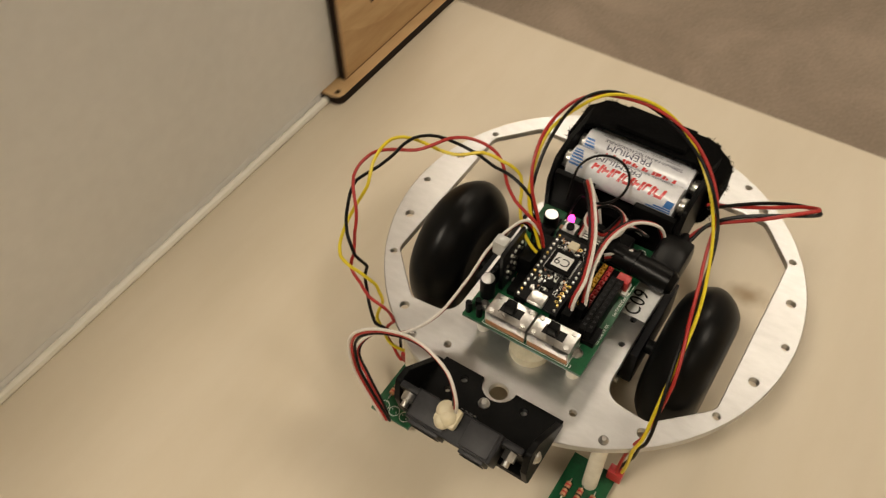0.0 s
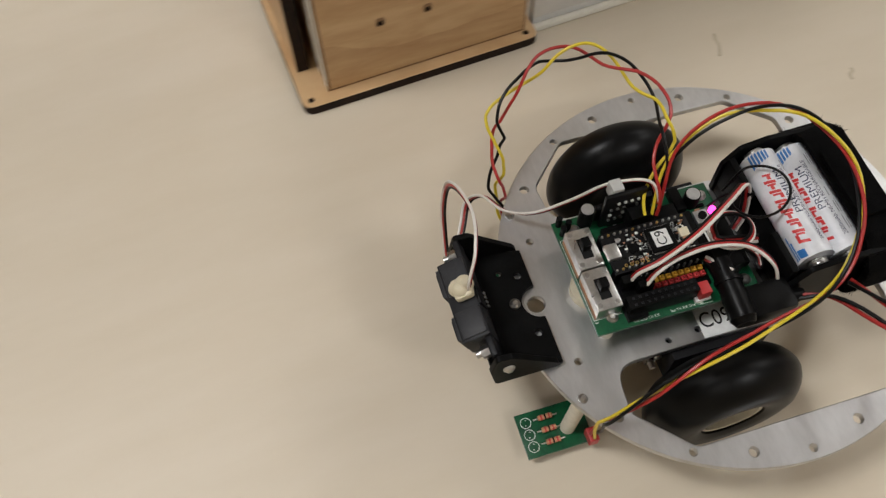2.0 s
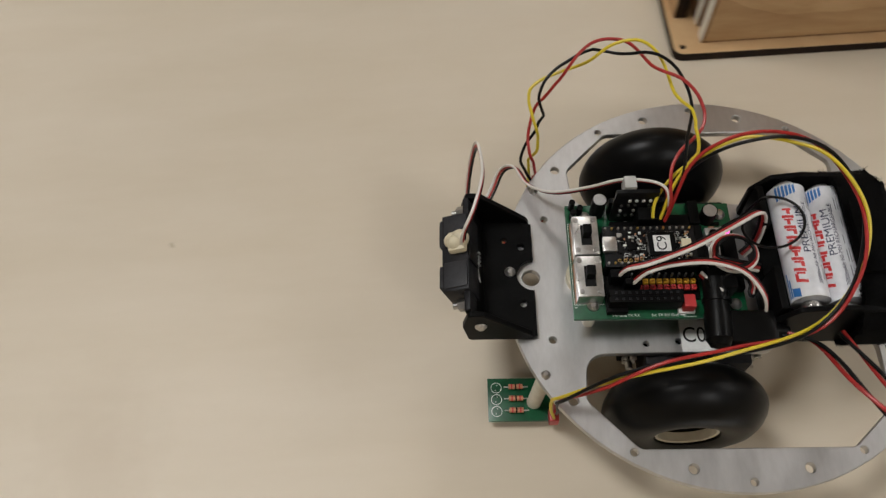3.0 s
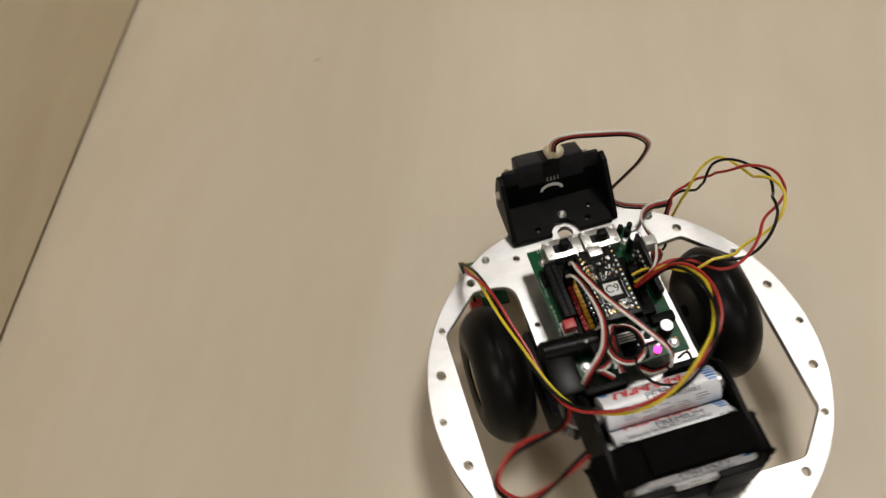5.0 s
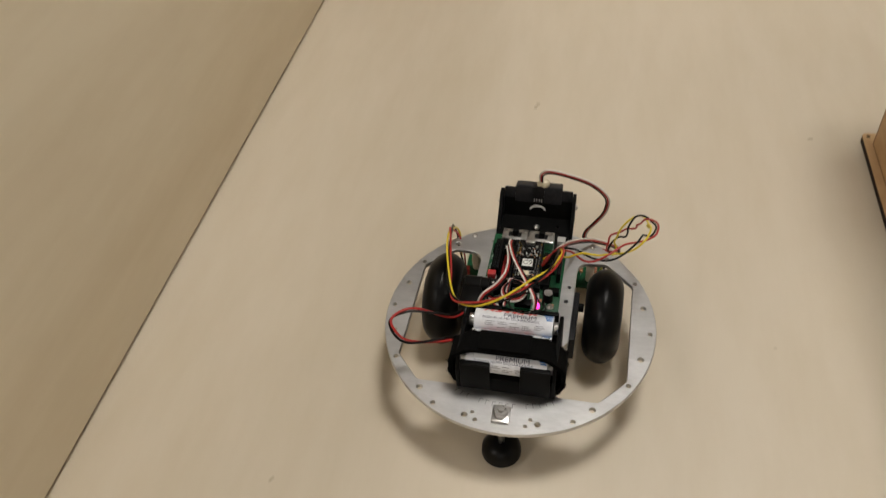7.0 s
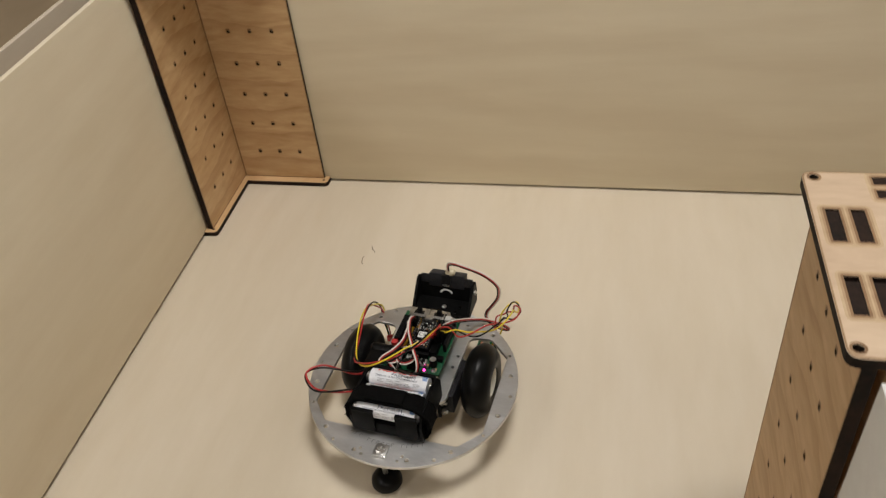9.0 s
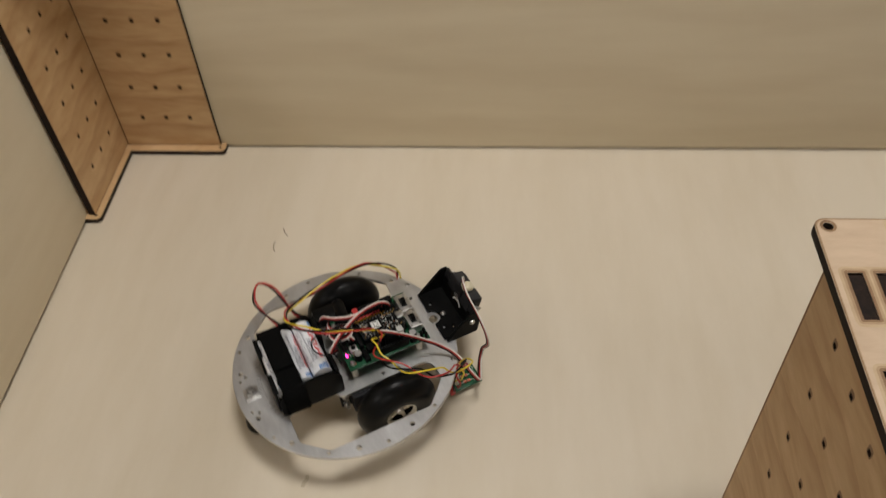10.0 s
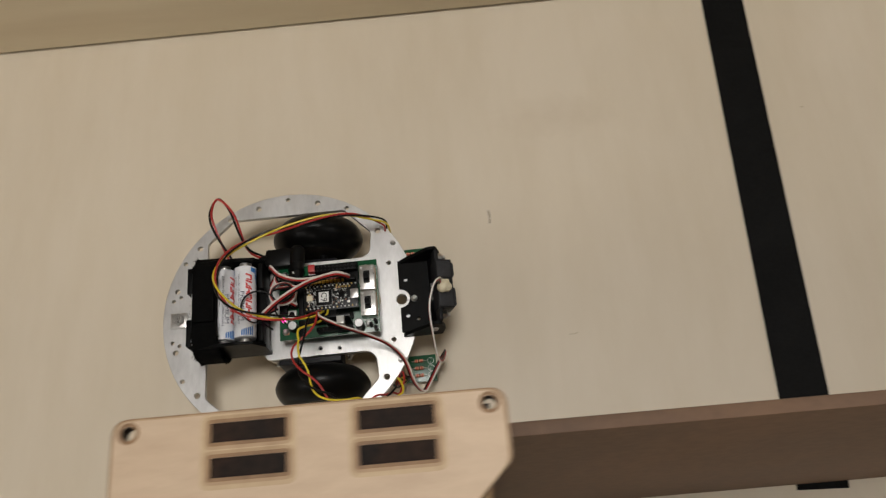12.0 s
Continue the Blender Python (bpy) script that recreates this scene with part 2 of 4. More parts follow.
def part(name, bm, mat, parent, label="", smooth=False):
    """Links a bmesh (or a mesh) as one mesh object under a thing."""
    me = bm if isinstance(bm, bpy.types.Mesh) else finish(bm, name)
    if mat and not me.materials:
        for one in mat if isinstance(mat, (list, tuple)) else (mat,):
            me.materials.append(one)
    if name not in ("foot_plate", "top_plate", "board", "floor", "chassis_plate"):
        for f in me.polygons:
            f.use_smooth = True
        me.set_sharp_from_angle(angle=radians(38))
    ob = new(name, me)
    ob.parent = parent
    return tagged(ob, label)


def thing(name, label, category, group="", at=None):
    ob = new(name)
    ob.empty_display_size = 0.02
    if at is not None:
        ob.matrix_world = at
    return tagged(ob, label, category, group)


def rounded(points, r, seg=5):
    """A polygon with rounded corners. A point may carry its own radius as a third number."""
    out, n = [], len(points)
    for i in range(n):
        p = Vector(points[i][:2])
        rad = points[i][2] if len(points[i]) > 2 else r
        a, b = Vector(points[i - 1][:2]) - p, Vector(points[(i + 1) % n][:2]) - p
        if rad <= 0:
            out.append(p)
            continue
        half = a.angle(b) / 2
        cut = min(rad / math.tan(half), a.length * 0.49, b.length * 0.49)
        s, e = p + a.normalized() * cut, p + b.normalized() * cut
        for k in range(seg + 1):
            t = k / seg
            out.append((1 - t) ** 2 * s + 2 * t * (1 - t) * p + t * t * e)
    return out


def ring(x, y, r, seg=16):
    return [Vector((x + r * math.cos(2 * math.pi * k / seg), y + r * math.sin(2 * math.pi * k / seg))) for k in range(seg)]


def sheet(name, outer, holes, z0, z1, bevel=0.0):
    """A flat sheet with real holes, from z0 to z1. Slot 0: faces; slot 1: cut edges."""
    cu = bpy.data.curves.new(name, "CURVE")
    cu.dimensions, cu.fill_mode = "2D", "BOTH"
    cu.extrude = (z1 - z0) / 2 - bevel
    cu.bevel_depth, cu.bevel_resolution, cu.offset = bevel, 0, -bevel
    for line in (outer, *holes):
        sp = cu.splines.new("POLY")
        sp.points.add(len(line) - 1)
        for q, p in zip(sp.points, line):
            q.co = (p[0], p[1], 0, 1)
        sp.use_cyclic_u = True
    ob = bpy.data.objects.new(name, cu)
    me = bpy.data.meshes.new_from_object(ob)
    bpy.data.objects.remove(ob)
    bpy.data.curves.remove(cu)
    me.transform(Matrix.Translation((0, 0, (z0 + z1) / 2)))
    bm = bmesh.new()
    bm.from_mesh(me)
    bmesh.ops.remove_doubles(bm, verts=bm.verts, dist=2e-6)
    bm.to_mesh(me)
    bm.free()
    for f in me.polygons:
        f.material_index = 0 if abs(f.normal.z) > 0.5 else 1
        f.use_smooth = False
    return me


def letters(text, size, depth, m, outline=0.0):
    cu = bpy.data.curves.new("letters", "FONT")
    cu.body, cu.size, cu.extrude = text, size, depth
    cu.align_x, cu.align_y = "CENTER", "CENTER"
    if outline:
        cu.fill_mode, cu.bevel_depth, cu.extrude = "NONE", outline, 0.0
    ob = bpy.data.objects.new("letters", cu)
    me = bpy.data.meshes.new_from_object(ob)
    bpy.data.objects.remove(ob)
    me.transform(m)
    return me


# ---------------------------------------------------------------- the maze
def slab(name, x0, x1, y0, y1, z0, z1, mat, label="", bevel=0.0008):
    ob = part(name, box(bmesh.new(), x0, x1, y0, y1, z0, z1, bevel), mat, None)
    return tagged(ob, label, kind="structure")


FLOOR_SOUTH = -2.037
SPOTS = [(0.2861, -1.9113, 0.011, 0.008, 1.0), (0.330, -1.120, 0.05, 0.03, 0.16), (0.255, -1.545, 0.06, 0.02, 0.12), (0.740, -0.100, 0.05, 0.02, 0.14)]


def stained(m, spots):
    """Adds soft brown-grey stains with ragged edges to a wood: (x, y, length, width, strength)."""
    t, b = m.node_tree, m.node_tree.nodes["Principled BSDF"]
    co = t.nodes.new("ShaderNodeTexCoord")
    ragged = node(m, "ShaderNodeTexNoise", Scale=90.0, Detail=3.0)
    t.links.new(co.outputs["Object"], ragged.inputs["Vector"])
    for x, y, ln, wd, strength in spots:
        mp = t.nodes.new("ShaderNodeMapping")
        mp.inputs["Location"].default_value, mp.inputs["Scale"].default_value = (-x / ln, -y / wd, 0), (1 / ln, 1 / wd, 0)
        far = t.nodes.new("ShaderNodeVectorMath")
        far.operation = "LENGTH"
        t.links.new(co.outputs["Object"], mp.inputs["Vector"])
        t.links.new(mp.outputs[0], far.inputs[0])
        total = t.nodes.new("ShaderNodeMath")
        t.links.new(far.outputs["Value"], total.inputs[0])
        t.links.new(ragged.outputs[0], total.inputs[1])
        fade = t.nodes.new("ShaderNodeMapRange")
        fade.inputs["From Min"].default_value, fade.inputs["From Max"].default_value = 0.7, 1.6
        fade.inputs["To Min"].default_value, fade.inputs["To Max"].default_value = strength, 0.0
        t.links.new(total.outputs[0], fade.inputs[0])
        mix = t.nodes.new("ShaderNodeMix")
        mix.data_type, mix.blend_type = "RGBA", "MULTIPLY"
        mix.inputs[7].default_value = (0.52, 0.43, 0.33, 1)
        t.links.new(fade.outputs[0], mix.inputs[0])
        t.links.new(b.inputs["Base Color"].links[0].from_socket, mix.inputs[6])
        t.links.new(mix.outputs[2], b.inputs["Base Color"])


stained(FLOOR_WOOD, SPOTS)
floor = slab("floor", -0.0200, 2.30, FLOOR_SOUTH, 0.62, -0.012, 0.0, FLOOR_WOOD, "pale birch plywood maze floor with scuffs")
slab("floor_west", -0.95, -0.0204, FLOOR_SOUTH, 0.62, -0.012, 0.0, WEST_WOOD, "darker brown plywood floor beyond the corridor wall")
ground = slab("ground", -3.6, 4.6, -5.0, 3.2, -0.06, -0.012, CARPET, "grey-brown carpet of the room round the maze", 0)
# outer walls of the maze: long plywood panels
WALL_TOP = 0.300
slab("wall_west", -0.0198, -0.0148, FLOOR_SOUTH + 0.002, 0.0112, 0.0042, WALL_TOP, PANEL_WOOD, "cream plywood panel along the corridor")
# added dark strip: gives the gap under the corridor panel its shade
slab("wall_west_gap_shade", -0.0262, -0.0202, FLOOR_SOUTH + 0.002, -0.1100, 0.0005, 0.0300, PANEL_SHADE, "dark brown strip added to darken the gap under the corridor panel")
slab("wall_west_back", -0.0500, -0.0452, FLOOR_SOUTH + 0.002, 0.0112, 0.0062, WALL_TOP, LEDGE_WOOD, "pale back panel of the double wall")
slab("wall_west_skin", -0.0540, -0.0508, FLOOR_SOUTH + 0.002, -0.1100, 0.0, WALL_TOP - 0.002, PANEL_WOOD, "thin plywood skin of the neighbouring lane")
# added board, unseen itself: its dark colour makes the shaded seam line
slab("wall_north_gap_shade", -0.0148, 2.28, 0.0170, 0.0300, 0.0006, WALL_TOP - 0.004, PANEL_SHADE, "unseen dark brown board added to darken the gap under the end panel")
slab("wall_north", -0.0148, 2.28, 0.0115, 0.0166, 0.0029, WALL_TOP, PANEL_FAR, "cream plywood panel closing the corridor")

POST = 0.1335     # side of a post's plate
POST_TOP = 0.3047
LEAF = 0.0065     # thickness of its boards


def post_mesh():
    """Meshes of one corner post: its outer corner at the origin, one arm along +x, one along -y."""
    inch = 0.0315
    foot = sheet("foot_plate", rounded([(0, 0), (POST, 0), (POST, -inch), (inch, -inch, 0.0005), (inch, -POST), (0, -POST)], 0.006),
                 [ring(0.005, -0.005, 0.0016), ring(POST - 0.006, -0.005, 0.0016), ring(0.005, -POST + 0.006, 0.0016),
                  ring(POST - 0.006, -inch + 0.006, 0.0016), ring(inch - 0.006, -POST + 0.006, 0.0016)], 0.0, 0.006, 0.0003)
    slots = []
    for s in (0.0341, 0.0836):
        for v in (0.0040, 0.0155):
            slots.append([(s, -v), (s + 0.0252, -v), (s + 0.0252, -v - LEAF), (s, -v - LEAF)])
    for s in (0.0325, 0.0825):
        for w in (0.0068, 0.0188):
            slots.append([(w, -s), (w + LEAF, -s), (w + LEAF, -s - 0.0252), (w, -s - 0.0252)])
    top = sheet("top_plate", rounded([(0, 0), (POST, 0), (POST, -0.024), (0.024, -POST), (0, -POST)], 0.006),
                [ring(0.006, -0.005, 0.0024), ring(POST - 0.006, -0.005, 0.0024), ring(0.005, -POST + 0.006, 0.0024),
                 ring(0.0755, -0.0755, 0.0024)] + slots, POST_TOP - 0.006, POST_TOP, 0.0003)

    def leaf(length, offset, columns, tabs):
        pegs = []
        for k in range(7):
            for c in columns:
                z = 0.043 + 0.0385 * k
                pegs.append(rounded([(c - 0.0015 - offset, z - 0.0014), (c + 0.0015 - offset, z - 0.0014), (c + 0.0015 - offset, z + 0.0014), (c - 0.0015 - offset, z + 0.0014)], 0.0008, 2))
        a, b, lo, hi = 0.0, length, 0.006, POST_TOP - 0.006
        out = [(a, lo), (b, lo), (b, hi)]
        for s in tabs:
            out += [(s + 0.0250 - offset, hi), (s + 0.0250 - offset, POST_TOP - 0.0006), (s + 0.0002 - offset, POST_TOP - 0.0006), (s + 0.0002 - offset, hi)]
        out.append((a, hi))
        # soot round each peg hole, on both faces
        soot = bmesh.new()
        for peg in pegs:
            c = sum(peg, Vector((0, 0))) / len(peg)
            for z in (-0.00004, LEAF + 0.00004):
                a = [soot.verts.new((p.x, p.y, z)) for p in peg]
                b = [soot.verts.new((c.x + (p.x - c.x) * 1.55, c.y + 0.0008 + (p.y - c.y) * 2.0, z)) for p in peg]
                for k in range(len(peg)):
                    j = (k + 1) % len(peg)
                    soot.faces.new((a[k], a[j], b[j], b[k]) if z > 0 else (a[j], a[k], b[k], b[j]))
        # browned bands along the cut edges, on both faces
        for z in (-0.00003, LEAF + 0.00003):
            for x0, x1, y0, y1 in ((0.0002, length - 0.0002, lo + 0.0002, lo + 0.0013), (0.0002, 0.0017, lo + 0.0014, hi), (length - 0.0010, length - 0.0002, lo + 0.0014, hi)):
                q = [soot.verts.new(p) for p in ((x0, y0, z), (x1, y0, z), (x1, y1, z), (x0, y1, z))]
                soot.faces.new(q if z > 0 else q[::-1])
        wood = sheet("board", out, pegs, 0.0, LEAF, 0.0)
        for f in wood.polygons:
            if f.material_index == 1 and 0.003 < f.center.x < length - 0.003 and 0.02 < f.center.y < 0.29:
                f.material_index = 2
        return wood, finish(soot, "soot")

    col = leaf(0.1125, 0.015, (0.0470, 0.0720, 0.0970), (0.0825, 0.0325))
    row = leaf(0.1019, 0.0256, (0.0535, 0.0785, 0.1035), (0.0836, 0.0341))
    return foot, top, col, row, slots


FOOT, TOP_PLATE, COL_LEAF, ROW_LEAF, SLOTS = post_mesh()


def post(label, at, engraved=False, lean=0.0, pale=False, reach=1.0):
    """lean: how far the post's top stands north of its foot; reach: length of its southward boards."""
    ob = thing("maze_post", label, "post", "corner posts of the maze", at)
    shear = Matrix(((1, 0, 0, 0), (0, 1, lean / POST_TOP, 0), (0, 0, 1, 0), (0, 0, 0, 1)))

    def add(name, mesh, basis, mats, parent=ob, tag=""):
        me = mesh.copy()
        me.transform(shear @ basis)
        return part(name, me, mats, parent, tag)

    flat = Matrix.Identity(4)
    add("foot_plate", FOOT, flat, [POST_WOOD, CHAR])
    top = add("top_plate", TOP_PLATE, flat, [TOP_WOOD, CHAR])
    edge = EDGE_WHITE if pale else CHAR
    for w, v in ((0.0068, 0.0040), (0.0188, 0.0155)):
        # a board's sheet has its length along x and its height along y
        for (mesh, soot), basis, rim in ((COL_LEAF, Matrix(((0, 0, 1, w), (-reach, 0, 0, -0.015), (0, 1, 0, 0), (0, 0, 0, 1))), edge),
                                         (ROW_LEAF, Matrix(((1, 0, 0, 0.0256), (0, 0, -1, -v), (0, 1, 0, 0), (0, 0, 0, 1))), CHAR)):
            one = add("board", mesh, basis, [POST_WOOD, rim, CHAR])
            tagged(add("soot", soot, basis, SCORCH, one), kind="stuff")
    for a, b in zip(SLOTS[::2], SLOTS[1::2]):
        # a faint brown halo round each pair of slots
        xs, ys = [p[0] for p in a + b], [p[1] for p in a + b]
        halo = rounded([(min(xs) - 0.0036, max(min(ys) - 0.0038, -POST)), (max(xs) + 0.0036, max(min(ys) - 0.0038, -POST)), (max(xs) + 0.0036, min(max(ys) + 0.0034, -0.0006)), (min(xs) - 0.0036, min(max(ys) + 0.0034, -0.0006))], 0.0035, 5)
        add("scorch_mark", sheet("scorch_mark", halo, [a, b], POST_TOP, POST_TOP + 0.00002), flat, [SCORCH_FAINT, SCORCH_FAINT], top)
    for line in SLOTS:
        xs, ys = [p[0] for p in line], [p[1] for p in line]
        for grow, lift, mat in ((0.0023, 0.00006, SCORCH_PALE), (0.0012, 0.00009, SCORCH)):
            outer = rounded([(min(xs) - grow, min(ys) - grow), (max(xs) + grow, min(ys) - grow), (max(xs) + grow, max(ys) + grow), (min(xs) - grow, max(ys) + grow)], grow, 4)
            add("scorch_mark", sheet("scorch_mark", outer, [line], POST_TOP, POST_TOP + lift), flat, [mat, mat], top)
    rim = rounded([(0, 0), (POST, 0), (POST, -0.024), (0.024, -POST), (0, -POST)], 0.006)
    mid = Vector((0.055, -0.055))
    for inset, lift, mat in ((0.982, 0.00003, SCORCH_PALE), (0.991, 0.00006, SCORCH)):
        add("scorch_mark", sheet("scorch_mark", [mid + (p - mid) * 0.997 for p in rim], [[mid + (p - mid) * inset for p in rim]], POST_TOP, POST_TOP + lift), flat, [mat, mat], top)
    for hx, hy in ((0.006, -0.005), (POST - 0.006, -0.005), (0.005, -POST + 0.006), (0.0755, -0.0755)):
        add("scorch_mark", sheet("scorch_mark", ring(hx, hy, 0.0037), [ring(hx, hy, 0.0025)], POST_TOP, POST_TOP + 0.00009), flat, [SCORCH, SCORCH], top)
    if engraved:
        add("engraving", letters("TOP", 0.0300, 0, pose(0.0612, -0.0618, POST_TOP + 0.0001, 0, 0, 42), 0.00027), flat, ENGRAVE, top, "engraved outline letters")
    return ob


P3X, P3Y = 0.5314, -0.3914
post("birch plywood corner post with charred edges and engraved top", pose(P3X, P3Y, 0), True, 0.0094, reach=1.04)
post("birch plywood corner post with rows of peg holes in the corner", pose(-0.0315, 0.0300, 0))
post("birch plywood corner post of the lane behind the wall", pose(-0.0321, 0.0300, 0, 0, 0, -90))
post("birch plywood post with an open slot beside the gap", pose(P3X - 0.0005, -1.4056, 0), pale=True)
post("birch plywood post at the edge of the floor", pose(P3X - 0.0005, -1.9130, 0))
# panels held in the posts
white = box(bmesh.new(), 0.5429, 0.5479, -2.010, -1.541, 0.0064, WALL_TOP, 0.0006)
box(white, 0.5429, 0.5479, -1.911, -1.541, 0.0, 0.0064)
tagged(part("wall_panel_white", white, PANEL_WHITE, None), "white-faced panel slotted between two posts", kind="structure")
part("base_strip", rod(bmesh.new(), (0.5406, -1.912, 0.0016), (0.5406, -1.539, 0.0016), 0.0024, seg=8), EDGE_WHITE, bpy.data.objects["wall_panel_white"])
slab("wall_panel_inner", 0.5432, 0.5482, -0.865, -0.5235, 0.0, WALL_TOP, PANEL_WHITE, "pale panel slotted behind the corner post")
# dark brown throughout: the shade on its south face is put into the colour
slab("wall_panel_east", 0.6450, 1.90, -0.3985, -0.3935, 0.0, WALL_TOP, PANEL_SHADE, "panel running from the corner post, coloured dark brown as in shade")
tape = slab("floor_tape", -0.0171, 0.0171, -0.231, 0.181, 0.0002, 0.0006, TAPE, "strip of black tape across the floor", 0)
tape.matrix_world = pose(0.8870, -0.1720, 0, 0, 0, -2.05)

# scuffs on the floor
rnd = random.Random(4)
for k, (sx, sy, ln, turn, wd) in enumerate([(0.185, -0.113, 0.012, 120, 0.0010), (0.179, -0.131, 0.013, 100, 0.0009), (0.678, -0.184, 0.011, 95, 0.0009),
                                            (0.121, -0.786, 0.004, 60, 0.0018), (0.437, -0.639, 0.002, 0, 0.0014), (0.490, -0.397, 0.004, 20, 0.003),
                                            (0.436, -1.142, 0.003, 10, 0.0016), (0.510, -0.981, 0.003, 40, 0.002), (0.492, -1.629, 0.016, 165, 0.002),
                                            (0.447, -1.684, 0.008, 150, 0.0022), (0.247, -0.370, 0.010, 70, 0.003), (0.934, -0.114, 0.003, 0, 0.001), (0.730, -0.282, 0.006, 5, 0.0008)]):
    bm = bmesh.new()
    pts = [Vector(((u - 0.5) * ln, rnd.uniform(-0.12, 0.12) * ln, 0)) for u in (0, 0.25, 0.5, 0.75, 1)]
    tube(bm, smooth_path(pts, 3), wd / 2, 6)
    bmesh.ops.transform(bm, matrix=pose(sx, sy, 0.0001, 0, 0, turn) @ Matrix.Diagonal((1, 1, 0.12, 1)), verts=bm.verts)
    part("scuff_mark", bm, SCRATCH if k < 3 else SCUFF, floor)

# ---------------------------------------------------------------- the unseen room round it, added to bounce light
slab("room_wall_north", -3.6, 4.6, 3.2, 3.3, -0.06, ROOM_TOP, PAINT, "", 0)
slab("room_wall_south", -3.6, 4.6, -5.1, -5.0, -0.06, ROOM_TOP, PAINT, "", 0)
slab("room_wall_west", -3.7, -3.6, -5.1, 3.3, -0.06, ROOM_TOP, PAINT, "", 0)
slab("room_wall_east", 4.6, 4.7, -5.1, 3.3, -0.06, ROOM_TOP, PAINT, "", 0)
slab("ceiling", -3.7, 4.7, -5.1, 3.3, ROOM_TOP, ROOM_TOP + 0.1, CEILING, "", 0)

# ---------------------------------------------------------------- the robot (x ahead, y to its left; heights from the top of its plate)
DECK = 0.042
S = 0.001
robot = thing("robot", "round aluminium two-wheeled robot with bare electronics and loose wiring", "robot")


def up(z):
    return DECK + z * S


def mbox(x0, x1, y0, y1, z0, z1, bevel=0.0, bm=None, m=None):
    return box(bm or bmesh.new(), x0 * S, x1 * S, y0 * S, y1 * S, up(z0), up(z1), bevel * S, m)


def P(x, y, z):
    return Vector((x * S, y * S, up(z)))


# chassis plate with its openings and holes
RIM = [(70.0, 27.8), (73.8, 42.4), (63.6, 53.0), (42.6, 73.2), (21.4, 79.6), (0.0, 84.6), (-21.4, 79.6), (-42.6, 73.2), (-63.6, 53.0), (-73.8, 42.4)]
cuts = []
for s in (1, -1):
    gap = [(57, 34, 9), (58.5, 53, 5), (40, 72, 5), (-40, 72, 5), (-58, 56, 5), (-58, 30, 4), (-24, 22, 4), (-16, 34, 6)]
    line = rounded(gap, 4, 6)
    cuts.append([Vector((p[0] * S, s * p[1] * S)) for p in line])
    for i, (hx, hy) in enumerate(RIM):
        cuts.append(ring(hx * S, s * hy * S, (1.9 if i in (2, 4, 6, 8) else 1.45) * S, 12))
    for hx, hy, hr in ((-79, 22, 1.8), (-76.5, 17.5, 1.2), (-81.5, 15, 1.2), (20, 29, 1.4), (33, 30, 1.2)):
        cuts.append(ring(hx * S, s * hy * S, hr * S, 10))
cuts.append(ring(77.2 * S, 0, 3.6 * S, 20))
disc = [Vector((88.7 * S * math.cos(a), 88.7 * S * math.sin(a))) for a in np.linspace(0, 2 * math.pi, 121)[:-1]]
plate = part("chassis_plate", sheet("chassis_plate", disc, cuts, up(-3.2), up(0), 0.0003), [ALU, ALU], robot, "brushed aluminium disc with two wheel openings")
# faint engraving on the rear of the plate: plain strokes
bm = bmesh.new()
for k in range(16):
    a = math.radians(180 + 26 - k * 3.4)
    c = Vector((math.cos(a), math.sin(a), 0)) * 69 * S
    m = Matrix.Translation((c.x, c.y, up(0.03))) @ pose(0, 0, 0, 0, 0, math.degrees(a))
    if k not in (5, 12):
        box(bm, -1.6 * S, 1.6 * S, -1.2 * S, -0.9 * S, 0, 0.00005, 0, m)
        box(bm, -1.6 * S, -1.3 * S, -0.9 * S, 0.8 * S, 0, 0.00005, 0, m)
part("engraving", bm, ETCH, plate, "faint engraved lettering")
sticker = part("sticker", mbox(3.6, 19.0, 20.2, 33.6, 0.02, 0.15), PAPER, plate, "white paper label")
part("lettering", letters("C09", 9.2 * S, 0.00003, Matrix.Translation((11.6 * S, 26.8 * S, up(0.2))) @ pose(0, 0, 0, 0, 0, 180) @ Matrix.Diagonal((0.86, 1, 1, 1))), INK, plate)


def screw(x, y, z, parent, r=2.2, axis=(0, 0, 1)):
    bm = bmesh.new()
    d = Vector(axis)
    a = P(x, y, z)
    rod(bm, a, a + d * 0.0007, r * S, r * 0.92 * S, 16)
    rod(bm, a + d * 0.0007, a + d * 0.0016, r * 0.85 * S, r * 0.45 * S, 16)
    return part("screw", bm, STEEL, parent)


for sy in (1, -1):
    screw(73.8, sy * 42.4, 0, plate, 2.0)
    screw(-46, sy * 13 - 3, 0, plate, 1.8)

# wheels, keyed on their axles
WHEEL_R, AXLE_X, AXLE_Z = 0.0320, 0.0194, 0.0320


